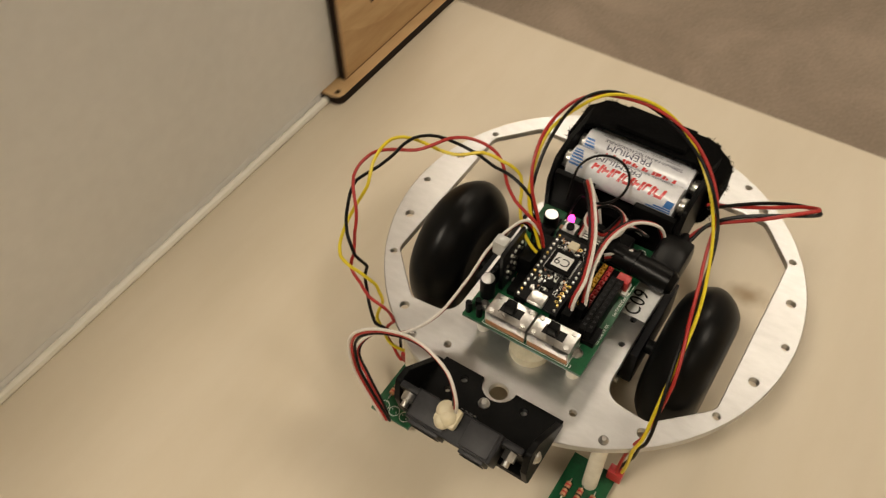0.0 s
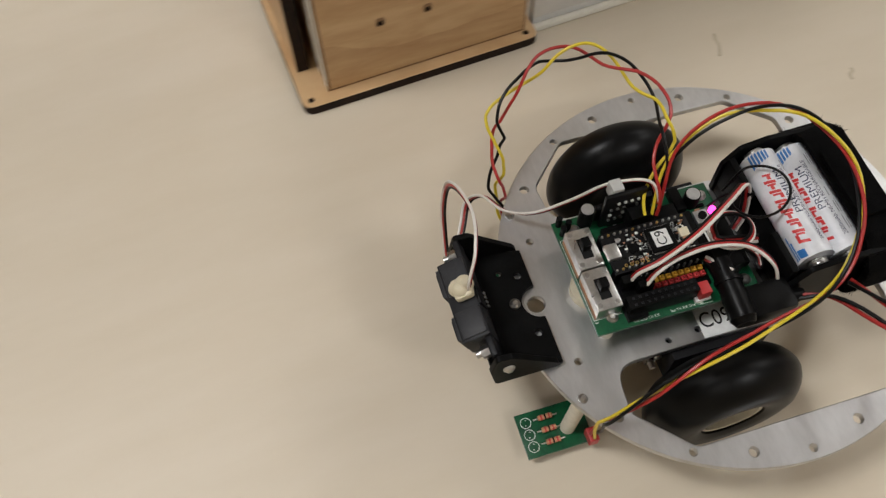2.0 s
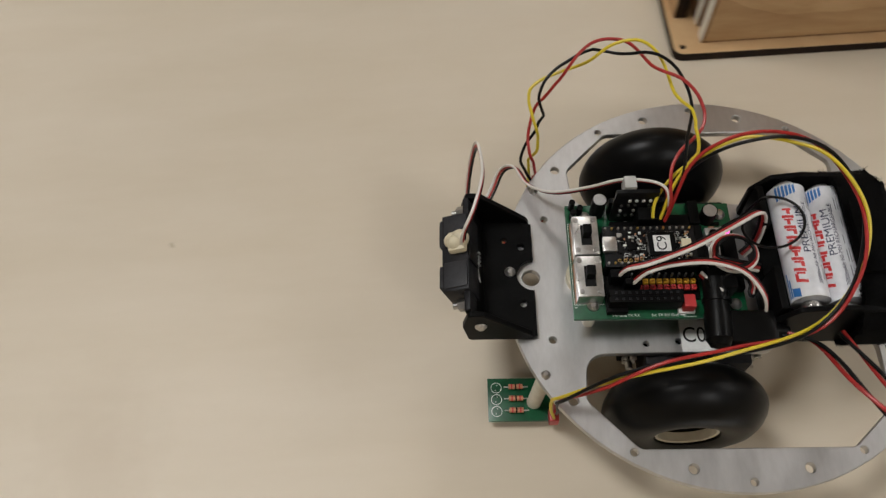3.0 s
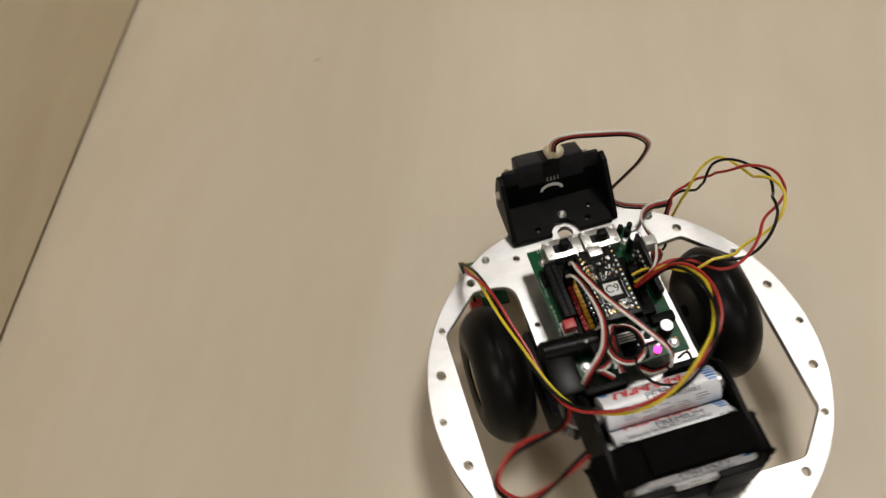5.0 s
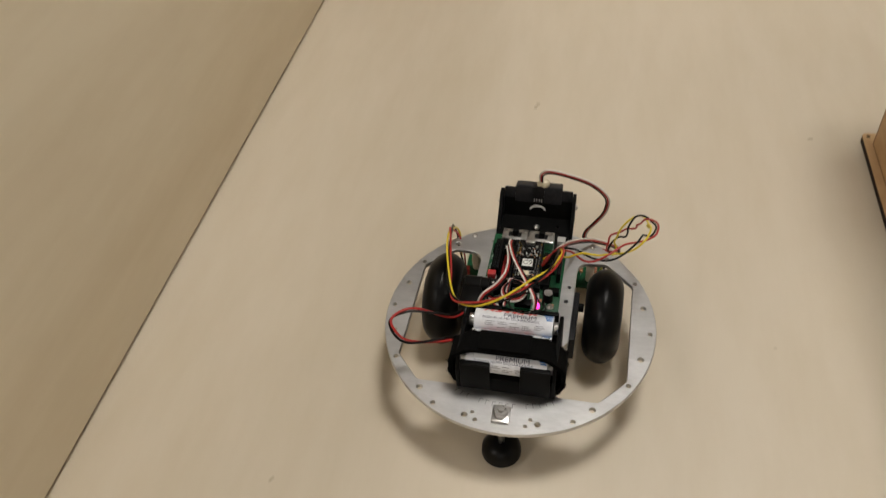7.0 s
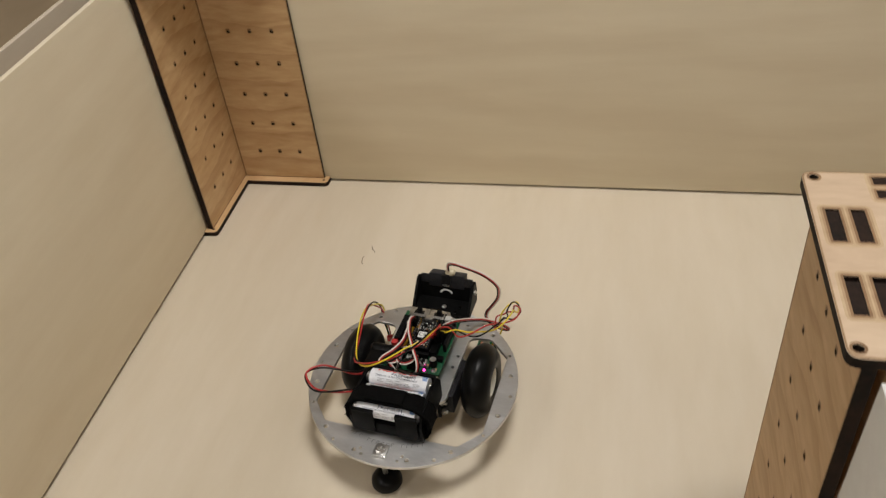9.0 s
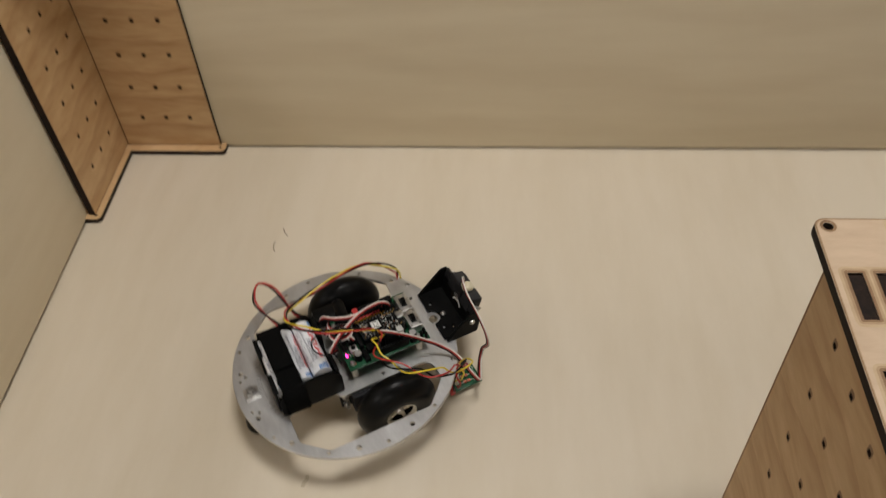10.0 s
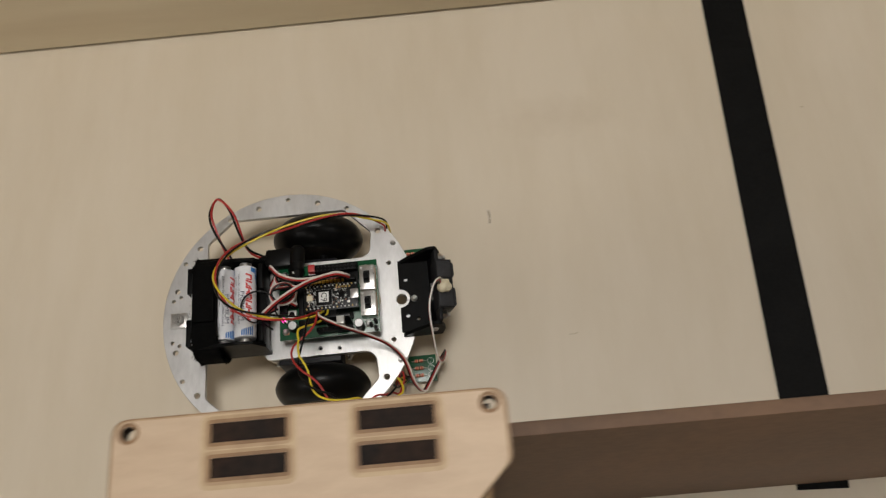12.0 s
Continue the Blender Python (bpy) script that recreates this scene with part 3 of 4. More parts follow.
def wheel(side):
    w = new("wheel")
    w.parent = robot
    w.matrix_basis = pose(AXLE_X, side * 0.0540, AXLE_Z)
    tagged(w, "fat black rubber wheel with a white hub")
    turn = pose(0, 0, 0, -90 * side, 0, 0)
    # full crown with a slight ridge where tread and sidewall meet
    prof = [(0.0128, -0.0108)]
    for r, h in ((0.0165, -0.0118), (0.0205, -0.0122), (0.0245, -0.0110), (0.0272, -0.0090), (0.0290, -0.0072), (0.0308, -0.0044), (0.0318, -0.0018)):
        prof.append((r, h))
    prof.append((WHEEL_R, 0.0))
    prof += [(r, -h) for r, h in prof[-2:1:-1]]
    prof += [(0.0152, 0.0118), (0.0128, 0.0108), (0.0124, 0.0020), (0.0030, 0.0018)]
    part("tyre", lathe(bmesh.new(), prof, 64, turn), RUBBER, w, smooth=True)
    bm = bmesh.new()
    lathe(bm, [(0.0123, 0.0060), (0.0123, 0.0100), (0.0112, 0.0098), (0.0110, 0.0061)], 32, turn)
    bmesh.ops.delete(bm, geom=[f for f in bm.faces if len(f.verts) > 4], context="FACES_ONLY")
    part("hub", bm, NYLON, w)
    for k in range(5):
        spoke = turn @ pose(0, 0, 0, 0, 0, 72 * k)
        part("spoke", box(bmesh.new(), 0.0030, 0.0118, -0.0014, 0.0014, 0.0021, 0.0052, 0.0004, spoke), NYLON, w)
    part("axle_screw", lathe(bmesh.new(), [(0.0034, 0.0019), (0.0034, 0.0060), (0.0024, 0.0072)], 14, turn), STEEL, w)
    return w


wheel_left, wheel_right = wheel(1), wheel(-1)

for s in (1, -1):
    bm = mbox(-9, 33, min(s * 16, s * 37.5), max(s * 16, s * 37.5), -24, -3.6, 0.8)
    servo = part("servo", bm, GREYPLASTIC, robot, "black servo motor slung under the plate")
    part("servo_flange", mbox(-17, 41, min(s * 26, s * 28.6), max(s * 26, s * 28.6), -23, -4, 0.4), PLASTIC, servo)
    part("servo_shaft", rod(bmesh.new(), P(23, s * 37, -8), P(23, s * 41, -8), 3 * S), PLASTIC, servo)
    for x in (-13, 37):
        for z in (-8, -19):
            bm = bmesh.new()
            rod(bm, P(x, s * 28.6, z), P(x, s * 33.5, z), 1.5 * S, seg=12)
            rod(bm, P(x, s * 28.6, z), P(x, s * 30.8, z), 2.9 * S, seg=6)
            part("servo_bolt", bm, STEEL, servo)

# rear caster foot
caster = part("caster_stem", rod(bmesh.new(), P(-76.6, 0, -28), P(-76.6, 0, 9), 2.2 * S, seg=16), STEEL, robot, "threaded steel stem with a rubber foot")
part("rubber_foot", lathe(bmesh.new(), [(0.004, 0.0), (0.0098, 0.0004), (0.0125, 0.0040), (0.0122, 0.0085), (0.0098, 0.0125), (0.006, 0.0145), (0.003, 0.0148)], 32, Matrix.Translation((-76.6 * S, 0, 0))), RUBBER, caster, smooth=True)
part("washer", mbox(-82.4, -71.0, -5.3, 5.3, 0.05, 2.6, 0.5), TIN, caster)
part("nut", rod(bmesh.new(), P(-76.6, 0, 2.7), P(-76.6, 0, 6.4), 4.2 * S, seg=6), STEEL, caster)

# main circuit board
board = part("circuit_board", mbox(-4, 63, -25.5, 25.5, 13.4, 15.0, 0.2), GREEN, robot, "green circuit board on short spacers")
for x in (55.3, 0.2):
    for y in (20.0, -20.0):
        part("spacer", rod(bmesh.new(), P(x, y, 0), P(x, y, 13.4), 2.6 * S, seg=12), NYLON, board)
        screw(x, y, 15.0, board, 2.4)
part("disc_spacer", rod(bmesh.new(), P(54.8, 1, 0.1), P(54.8, 1, 4.2), 8.2 * S, seg=28), CREAM, robot, "cream plastic disc under the board")
for k in range(2):
    y0 = -16.2 + 18.0 * k
    sw = part("slide_switch", mbox(51.6, 61.7, y0, y0 + 17.4, 15.0, 22.4, 0.5), TIN, robot, "tinned slide switch")
    part("switch_slot", mbox(54.4, 58.6, y0 + 4.4, y0 + 13.2, 22.35, 22.55), INK, sw)
    part("switch_knob", mbox(54.8, 58.2, y0 + 6.2, y0 + 10.2, 22.4, 27.2, 0.4), PLASTIC, sw)
    part("switch_base", mbox(51.8, 61.9, y0 + 0.6, y0 + 17.2, 15.0, 17.2), RESISTOR, sw)
    for yy in (y0 + 2, y0 + 15.4):
        for xx in (53.2, 60.2):
            part("rivet", rod(bmesh.new(), P(xx, yy, 22.3), P(xx, yy, 22.9), 1.0 * S, seg=10), STEEL, sw)

# black controller board on its sockets
ctl = part("controller_board", mbox(14.5, 50.2, -10.4, 7.6, 22.6, 24.0, 0.1), BLACKBOARD, robot, "small black controller board")
for y in (-9.0, 6.2):
    part("socket_strip", mbox(15, 50, y - 1.3, y + 1.3, 15, 22.6), PLASTIC, ctl)
    for k in range(14):
        part("solder_pin", rod(bmesh.new(), P(16.2 + 2.54 * k, y, 24.0), P(16.2 + 2.54 * k, y, 24.9), 0.5 * S, seg=8), BRASS if k % 4 == 0 else TIN, ctl)
part("usb_socket", mbox(45.6, 51.0, -4.6, 1.9, 24.0, 26.4, 0.5), TIN, ctl)
chip = part("chip", mbox(22.6, 33.0, -6.9, 3.5, 24.0, 25.4, 0.2), PLASTIC, ctl)
part("sticker", mbox(24.6, 31.2, -5.2, 1.8, 25.4, 25.5), PAPER, ctl, "white paper label")
part("lettering", letters("C9", 5.4 * S, 0.00002, Matrix.Translation((27.9 * S, -1.7 * S, up(25.54))) @ pose(0, 0, 0, 0, 0, -90)), INK, ctl)
rnd = random.Random(7)
for k in range(130):
    x, y = rnd.choice([(rnd.uniform(33.8, 45.2), rnd.uniform(-7.4, 5.0)), (rnd.uniform(17, 22), rnd.uniform(-7.2, 5.0))])
    w, d = rnd.uniform(0.15, 0.65), rnd.uniform(0.15, 0.5)
    part("small_component", mbox(x - w, x + w, y - d, y + d, 24.0, 24.0 + rnd.uniform(0.5, 1.1)), rnd.choice([TIN, PLASTIC, CAP_SILVER, PLASTIC, SILK, PLASTIC, RESISTOR]), ctl)
bm = bmesh.new()
for k in range(13):
    for q in (-7.5, 3.5):
        mbox(23.0 + 0.78 * k, 23.35 + 0.78 * k, q, q + 0.6, 24.0, 24.25, 0, bm)
    for q in (22.0, 33.0):
        mbox(q, q + 0.6, -6.6 + 0.78 * k, -6.25 + 0.78 * k, 24.0, 24.25, 0, bm)
part("chip_legs", bm, TIN, ctl, "fine tinned legs round the chip")
bm = bmesh.new()
for k in range(26):
    x, y = rnd.choice([(rnd.uniform(34.5, 44.0), rnd.uniform(-7.0, 4.4)), (rnd.uniform(17, 21), rnd.uniform(-7.0, 4.4))])
    w, d = rnd.uniform(0.5, 1.1), rnd.uniform(0.3, 0.7)
    for a in ((x - w, x + w, y - d, y - d + 0.14), (x - w, x + w, y + d - 0.14, y + d), (x - w, x - w + 0.14, y - d, y + d), (x + w - 0.14, x + w, y - d, y + d)):
        mbox(*a, 24.0, 24.03, 0, bm)
part("silkscreen", bm, SILK, ctl, "fine white component outlines")
for k in range(5):
    for x, y in ((36.0 + 2.2 * k, 4.9), (18.0, -6.4 + 2.54 * k)):
        part("gold_ring", sheet("gold_ring", ring(x * S, y * S, 0.75 * S, 12), [ring(x * S, y * S, 0.4 * S, 12)], up(24.0), up(24.06)), [BRASS, BRASS], ctl)
part("small_chip", mbox(37.6, 41.4, -3.2, 0.6, 24.0, 24.9, 0.1), PLASTIC, ctl)
part("crystal", mbox(43.0, 45.0, -6.8, -5.4, 24.0, 24.8, 0.2), TIN, ctl)
part("reset_button", mbox(16.6, 20.4, -3.6, 0.2, 24.0, 25.6, 0.2), CREAM, ctl)

# pin strips for the servos: three rows
for row_y, mat in ((8.9, PLASTIC), (11.5, YELLOWP), (14.1, REDP)):
    strip = part("pin_strip", mbox(14.8, 41.2, row_y - 1.2, row_y + 1.2, 15, 17.6), mat if mat is PLASTIC else PLASTIC, robot)
    for k in range(10 if mat is not PLASTIC else 0):
        part("pin_collar", mbox(16.3 + 2.62 * k - 1.0, 16.3 + 2.62 * k + 1.0, row_y - 1.0, row_y + 1.0, 17.6, 19.2, 0.2), mat, strip)
    for k in range(10):
        part("pin", mbox(16.3 + 2.62 * k - 0.32, 16.3 + 2.62 * k + 0.32, row_y - 0.3, row_y + 0.3, 17.6, 20.4), TIN if row_y < 9 else mat, strip)
part("header_base", mbox(13.6, 47.5, 8.4, 18.0, 15, 16.4), PLASTIC, board)
part("header_base", mbox(14.5, 28, -17.6, -11.4, 15, 20.0, 0.2), PLASTIC, board)
part("header_base", mbox(42.5, 50.5, 8.6, 24.0, 15, 18.0, 0.2), PLASTIC, board)
for row_y in (18.2, 20.8, -22.8):
    strip = part("socket_strip", mbox(22, 50 if row_y > 0 else 46, row_y - 1.25, row_y + 1.25, 15, 23.2, 0.1), PLASTIC, robot)
    for k in range(10 if row_y > 0 else 9):
        part("socket_hole", mbox(24 + 2.6 * k - 0.5, 24 + 2.6 * k + 0.5, row_y - 0.5, row_y + 0.5, 23.2, 23.3), GREYPLASTIC, strip)
part("jumper_base", mbox(16.6, 23.0, 18.0, 24.0, 15.0, 16.6, 0.2), PAPER, board)
part("jumper", mbox(17.2, 21.6, 18.4, 23.6, 15.0, 21.6, 0.4), REDP, board)
for i, (cx, cy, r, hgt) in enumerate([(50.2, -21.8, 3.0, 10.5), (6.0, -18.0, 3.2, 7.0)]):
    c = part("capacitor", rod(bmesh.new(), P(cx, cy, 15), P(cx, cy, 15 + hgt), r * S, seg=20), PLASTIC, robot)
    part("capacitor_top", rod(bmesh.new(), P(cx, cy, 15 + hgt), P(cx, cy, 15.3 + hgt), r * 0.86 * S, seg=20), CAP_SILVER, c)
part("reset_switch", mbox(2.4, 8.2, -12.2, -6.4, 15, 18.4, 0.3), CAP_SILVER, board)
part("reset_knob", rod(bmesh.new(), P(5.3, -9.3, 18.4), P(5.3, -9.3, 19.6), 1.7 * S, seg=16), PLASTIC, board)
part("led_pink", lathe(bmesh.new(), [(0.0015, 0), (0.0015, 0.0018), (0.0011, 0.0026), (0.0003, 0.0029)], 14, Matrix.Translation(P(-1.0, -11.9, 15.0))), LED_PINK, board, "lit pink indicator", smooth=True)
part("led_green", lathe(bmesh.new(), [(0.0009, 0), (0.0009, 0.001), (0.0004, 0.0014)], 12, Matrix.Translation(P(2.2, 9.8, 15.0))), LED_GREEN, board, "lit green indicator", smooth=True)
for k in range(20):
    x, y = rnd.choice([(rnd.uniform(-2, 12), rnd.uniform(-24, 12)), (rnd.uniform(24, 48), rnd.uniform(-20, -12)), (rnd.uniform(44, 50), rnd.uniform(9, 18))])
    w, d = rnd.uniform(0.7, 1.8), rnd.uniform(0.5, 1.2)
    part("small_component", mbox(x - w, x + w, y - d, y + d, 15.0, 15.0 + rnd.uniform(0.6, 1.6)), rnd.choice([TIN, PLASTIC, PLASTIC, RESISTOR, CAP_SILVER]), board)
for text, tx in (("Vcc Gnd TX RX", 43.0), ("Set TX RX Gnd Vpp", 26.5), ("Vin", 11.0)):
    part("silkscreen", letters(text, 1.6 * S, 0.0, Matrix.Translation((tx * S, 24.2 * S, up(15.06))) @ pose(0, 0, 0, 0, 0, 180)), SILK, board, "tiny white print")
part("silkscreen", letters("P113", 1.9 * S, 0.0, Matrix.Translation((61.8 * S, 19.0 * S, up(15.06))) @ pose(0, 0, 0, 0, 0, 90)), SILK, board)
bm = bmesh.new()
for x0, x1, y0, y1 in ((50.9, 62.4, -16.9, -16.7), (50.9, 62.4, 19.3, 19.5), (62.3, 62.5, -16.7, 19.3), (20.6, 20.8, 18.0, 25.0), (16.0, 20.6, 24.8, 25.0)):
    mbox(x0, x1, y0, y1, 15.0, 15.05, 0, bm)
part("silkscreen", bm, SILK, board)
for x0, x1, y0, y1, h in ((9.6, 13.8, -24.6, -14.0, 4.2), (-3.2, 2.2, -7.6, 2.6, 3.4), (3.4, 9.6, -4.6, 6.4, 5.2), (10.2, 13.4, -12.0, 7.4, 6.0), (-3.4, 0.6, 9.2, 15.2, 4.0), (28.5, 46.0, -15.8, -11.2, 3.2)):
    part("header_base", mbox(x0, x1, y0, y1, 15, 15 + h, 0.3), PLASTIC, board)
bm = bmesh.new()
for k in range(4):
    mbox(4.2 + 1.3 * k, 4.9 + 1.3 * k, -3.6, 5.4, 20.2, 20.35, 0, bm)
part("component_marks", bm, SILK, board, "white bars on a black chip")
for x, y in ((57.5, -21.5), (60.5, -24.0), (60.4, -19.4)):
    part("trim_post", rod(bmesh.new(), P(x, y, 15), P(x, y, 20.5), 1.3 * S, seg=10), PLASTIC, board)
part("lead_plug", mbox(41.6, 49.0, 9.0, 12.4, 18.0, 25.0, 0.3), PLASTIC, board)
part("lead_plug", mbox(37.4, 43.6, 12.6, 15.2, 18.0, 24.6, 0.3), PLASTIC, board)
# upright black daughter board with its clear plug
up_board = part("upright_board", mbox(28.5, 45.5, -19.6, -18.0, 15, 36.5, 0.3), BLACKBOARD, robot, "upright black daughter board")
for i in range(5):
    for j in range(4):
        if (i * 3 + j) % 5:
            part("solder_joint", rod(bmesh.new(), P(31.5 + 2.7 * i, -18.0, 20 + 3.6 * j), P(31.5 + 2.7 * i, -17.4, 20 + 3.6 * j), 0.7 * S, seg=8), SILK if j % 2 else TIN, up_board)
part("clear_plug", mbox(37.6, 42.4, -25.0, -19.6, 31.0, 38.0, 0.5), CLEAR, up_board)
part("plug_housing", mbox(26.5, 36.0, -17.2, -11.6, 17.0, 27.0, 0.3), PLASTIC, board)

# power socket and angled plug
part("power_socket", mbox(1, 12, 8.5, 17.0, 15, 24.0, 0.5), PLASTIC, board)
bm = bmesh.new()
rod(bm, P(8.5, 12, 20.0), P(9.5, 27.5, 19.4), 4.8 * S, seg=24)
rod(bm, P(8.9, 20.2, 19.8), P(9.0, 21.6, 19.7), 5.5 * S, seg=24)
rod(bm, P(9.4, 26.0, 19.4), P(10.0, 36.2, 18.8), 5.2 * S, seg=24)
rod(bm, P(10.0, 36.2, 18.8), P(10.2, 38.6, 18.6), 5.2 * S, 3.6 * S, 24)
box(bm, -12 * S, 10 * S, 24.7 * S, 38.2 * S, up(11.6), up(21.6), 2.6 * S)
rod(bm, P(-11, 32.4, 16.8), P(-17, 32.6, 16.8), 3.8 * S, 2.2 * S, 16)
part("power_plug", bm, RUBBER, robot, "angled black power plug")

# distance sensor on its bracket
notch = [(76.2 + 7.0 * math.cos(t), 7.0 * math.sin(t)) for t in np.radians(np.linspace(-90, 90, 13))]
base = [(76.2, -24), (76.2, -7.6), *notch, (76.2, 7.6), (76.2, 27), (103.5, 27), (103.5, -27), (90, -27)]
bracket = part("sensor_bracket", sheet("sensor_bracket", [Vector((x * S, y * S)) for x, y in base], [ring(81 * S, 13 * S, 1.5 * S, 10), ring(81 * S, -13 * S, 1.5 * S, 10), ring(88 * S, -16 * S, 1.2 * S, 10)],
                                    up(0.05), up(3.0), 0.0003), [PLASTIC, PLASTIC], robot, "black plastic tilting bracket")
for s in (1, -1):
    line = rounded([(76.4, 0.1), (103.5, 0.1), (106, 13), (104, 23.5), (98, 23.0), (78.5, 4.0)], 2.0, 3)
    me = sheet("bracket_cheek", [Vector((p.x * S, up(p.y))) for p in line], [], -0.0012, 0.0012, 0.0002)
    me.transform(Matrix(((1, 0, 0, 0), (0, 0, -1, s * 0.0262), (0, 1, 0, 0), (0, 0, 0, 1))))
    part("bracket_cheek", me, [PLASTIC, PLASTIC], bracket)
    screw(99, s * 27.4, 14, bracket, 2.4, (0, s, 0))
tilt = Matrix.Translation(P(101, 0, 12.5)) @ pose(0, 0, 0, 0, -74, 0)
part("sensor_tray", box(bmesh.new(), -0.0115, 0.0105, -0.0248, 0.0248, -0.0012, 0.0012, 0.0003, tilt), PLASTIC, bracket)
arc = [Vector((-0.0045 + 0.0042 * math.sin(t), 0.0060 * math.cos(t))) for t in np.radians(np.linspace(0, 180, 15))]
arc += [Vector((-0.0045 + 0.0024 * math.sin(t), 0.0046 * math.cos(t))) for t in np.radians(np.linspace(180, 0, 15))]
me = sheet("tray_hole", arc, [], 0.0012, 0.0014)
me.transform(tilt)
part("tray_hole", me, [PAPER, PAPER], bracket)
screw(86.0, -1.2, 3.0, bracket, 2.3)
tilt2 = Matrix.Translation(P(106.5, 0, 19.0)) @ pose(0, 0, 0, 0, 20, 0)
sensor = part("distance_sensor", box(bmesh.new(), -0.0055, 0.0055, -0.0168, 0.0168, -0.0065, 0.0058, 0.0006, tilt2), GREYPLASTIC, robot, "dark grey infrared distance sensor")
for y, w in ((-0.0092, 0.0070), (0.0100, 0.0056)):
    part("lens_housing", box(bmesh.new(), -0.0050, 0.0046, y - w, y + w, -0.0068, 0.0064, 0.0006, tilt2), HOUSING, sensor)
    part("lens_step", box(bmesh.new(), 0.0047, 0.0068, y - w * 0.86, y + w * 0.86, -0.0062, 0.0052, 0.0005, tilt2), HOUSING, sensor)
    part("lens_window", box(bmesh.new(), 0.0069, 0.0073, y - w * 0.7, y + w * 0.7, -0.0050, 0.0040, 0.0002, tilt2), PLASTIC, sensor)
for y in (-0.0205, 0.0205):
    part("mounting_ear", box(bmesh.new(), -0.0052, -0.0026, y - 0.0042, y + 0.0042, -0.004, 0.004, 0.0008, tilt2), GREYPLASTIC, sensor)
    bm = bmesh.new()
    rod(bm, tilt2 @ Vector((-0.0026, y, 0)), tilt2 @ Vector((0.0008, y, 0)), 0.0026, seg=6)
    rod(bm, tilt2 @ Vector((0.0008, y, 0)), tilt2 @ Vector((0.0030, y, 0)), 0.0014, seg=12)
    part("ear_screw", bm, STEEL, sensor)
part("sensor_circuit", box(bmesh.new(), -0.0062, -0.0056, -0.0042, 0.0042, -0.0030, 0.0056, 0, tilt2), BLACKBOARD, sensor)
for k in range(4):
    part("circuit_pin", box(bmesh.new(), -0.0070, -0.0063, -0.0030 + 0.0018 * k, -0.0025 + 0.0018 * k, -0.0050, -0.0030, 0, tilt2), CAP_SILVER, sensor)
plug = part("sensor_plug", box(bmesh.new(), -0.0055, 0.0020, -0.0070, 0.0016, 0.0058, 0.0100, 0.0016, tilt2), CREAM, sensor, "cream cable plug with a blob of glue")
glue = bmesh.new()
for gx, gy, gz, gr in ((-0.0030, -0.0040, 0.0082, 0.0036), (-0.0012, -0.0022, 0.0086, 0.0034), (0.0006, -0.0036, 0.0080, 0.0030)):
    bmesh.ops.create_icosphere(glue, subdivisions=3, radius=gr, matrix=tilt2 @ Matrix.Translation((gx, gy, gz)))
part("glue_blob", glue, CREAM, sensor)

# small infrared boards under the front rim
for s in (1, -1):
    y0, y1 = (31.5, 50.5) if s > 0 else (-50.5, -31.5)
    ir = part("infrared_board", mbox(67, 95.5, y0, y1, -36.5, -35.0, 0.2), GREEN, robot, "small green infrared board under the rim")
    part("standoff", rod(bmesh.new(), P(75.8, s * 42.4, -35), P(73.8, s * 42.4, -3.2), 3.1 * S, seg=18), NYLON, ir)
    for k in range(3):
        y = (y0 + y1) / 2 + (k - 1) * 5.2
        res = part("resistor", rod(bmesh.new(), P(80.5, y, -33.4), P(86.5, y, -33.4), 1.15 * S, seg=12), RESISTOR, ir)
        for b, mat in ((81.8, REDP), (83.5, PLASTIC), (85.2, REDP)):
            part("colour_band", rod(bmesh.new(), P(b - 0.35, y, -33.4), P(b + 0.35, y, -33.4), 1.2 * S, seg=12), mat, ir)
        part("lead", rod(bmesh.new(), P(78.2, y, -33.9), P(88.6, y, -33.9), 0.3 * S, seg=6), TIN, ir)
        part("printed_ring", sheet("printed_ring", ring(91.8 * S, y * S, 2.35 * S, 24), [ring(91.8 * S, y * S, 2.1 * S, 24)], up(-35.0), up(-34.95)), [SILK, SILK], ir)
        part("led_leg", mbox(91.2, 91.7, y - 1.3, y - 0.9, -35.0, -34.6), TIN, ir)
        part("led_leg", mbox(91.9, 92.4, y + 0.9, y + 1.3, -35.0, -34.6), TIN, ir)
        part("infrared_led", rod(bmesh.new(), P(91.8, y, -38.8), P(91.8, y, -36.2), 1.6 * S, seg=12), PLASTIC, ir)
    part("cable_socket", mbox(66.2, 70.2, min(s * 46.5, s * 52.5), max(s * 46.5, s * 52.5), -35, -28.5, 0.4), REDP, ir)

# battery holder with its cells and strap
holder = part("battery_holder", mbox(-60, -13.5, -29.0, 29.0, 0.1, 13.0, 1.0), PLASTIC, robot, "black battery holder behind the board")
CELLS = [(-24.5, 24.0), (-39.2, 21.8), (-53.8, 22.5)]
for s in (1, -1):
    line = rounded([(-12, 0.2), (-12, 20), (-18, 29), (-30, 31), (-44, 30), (-56, 29), (-61, 18), (-61, 0.2)], 3.0, 3)
    me = sheet("holder_end", [Vector((p.x * S, up(p.y))) for p in line], [], -0.0011, 0.0011, 0.0002)
    me.transform(Matrix(((1, 0, 0, 0), (0, 0, -1, s * 0.0290), (0, 1, 0, 0), (0, 0, 0, 1))))
    part("holder_end", me, [PLASTIC, PLASTIC], holder)
    for cx, cz in CELLS:
        bm = bmesh.new()
        tube(bm, [P(cx + 3.6 * math.cos(a), s * (25.0 + a * 0.11), cz + 3.6 * math.sin(a)) for a in np.linspace(0, 8 * math.pi, 60)], 0.4 * S, 6)
        part("contact_spring", bm, TIN, holder)
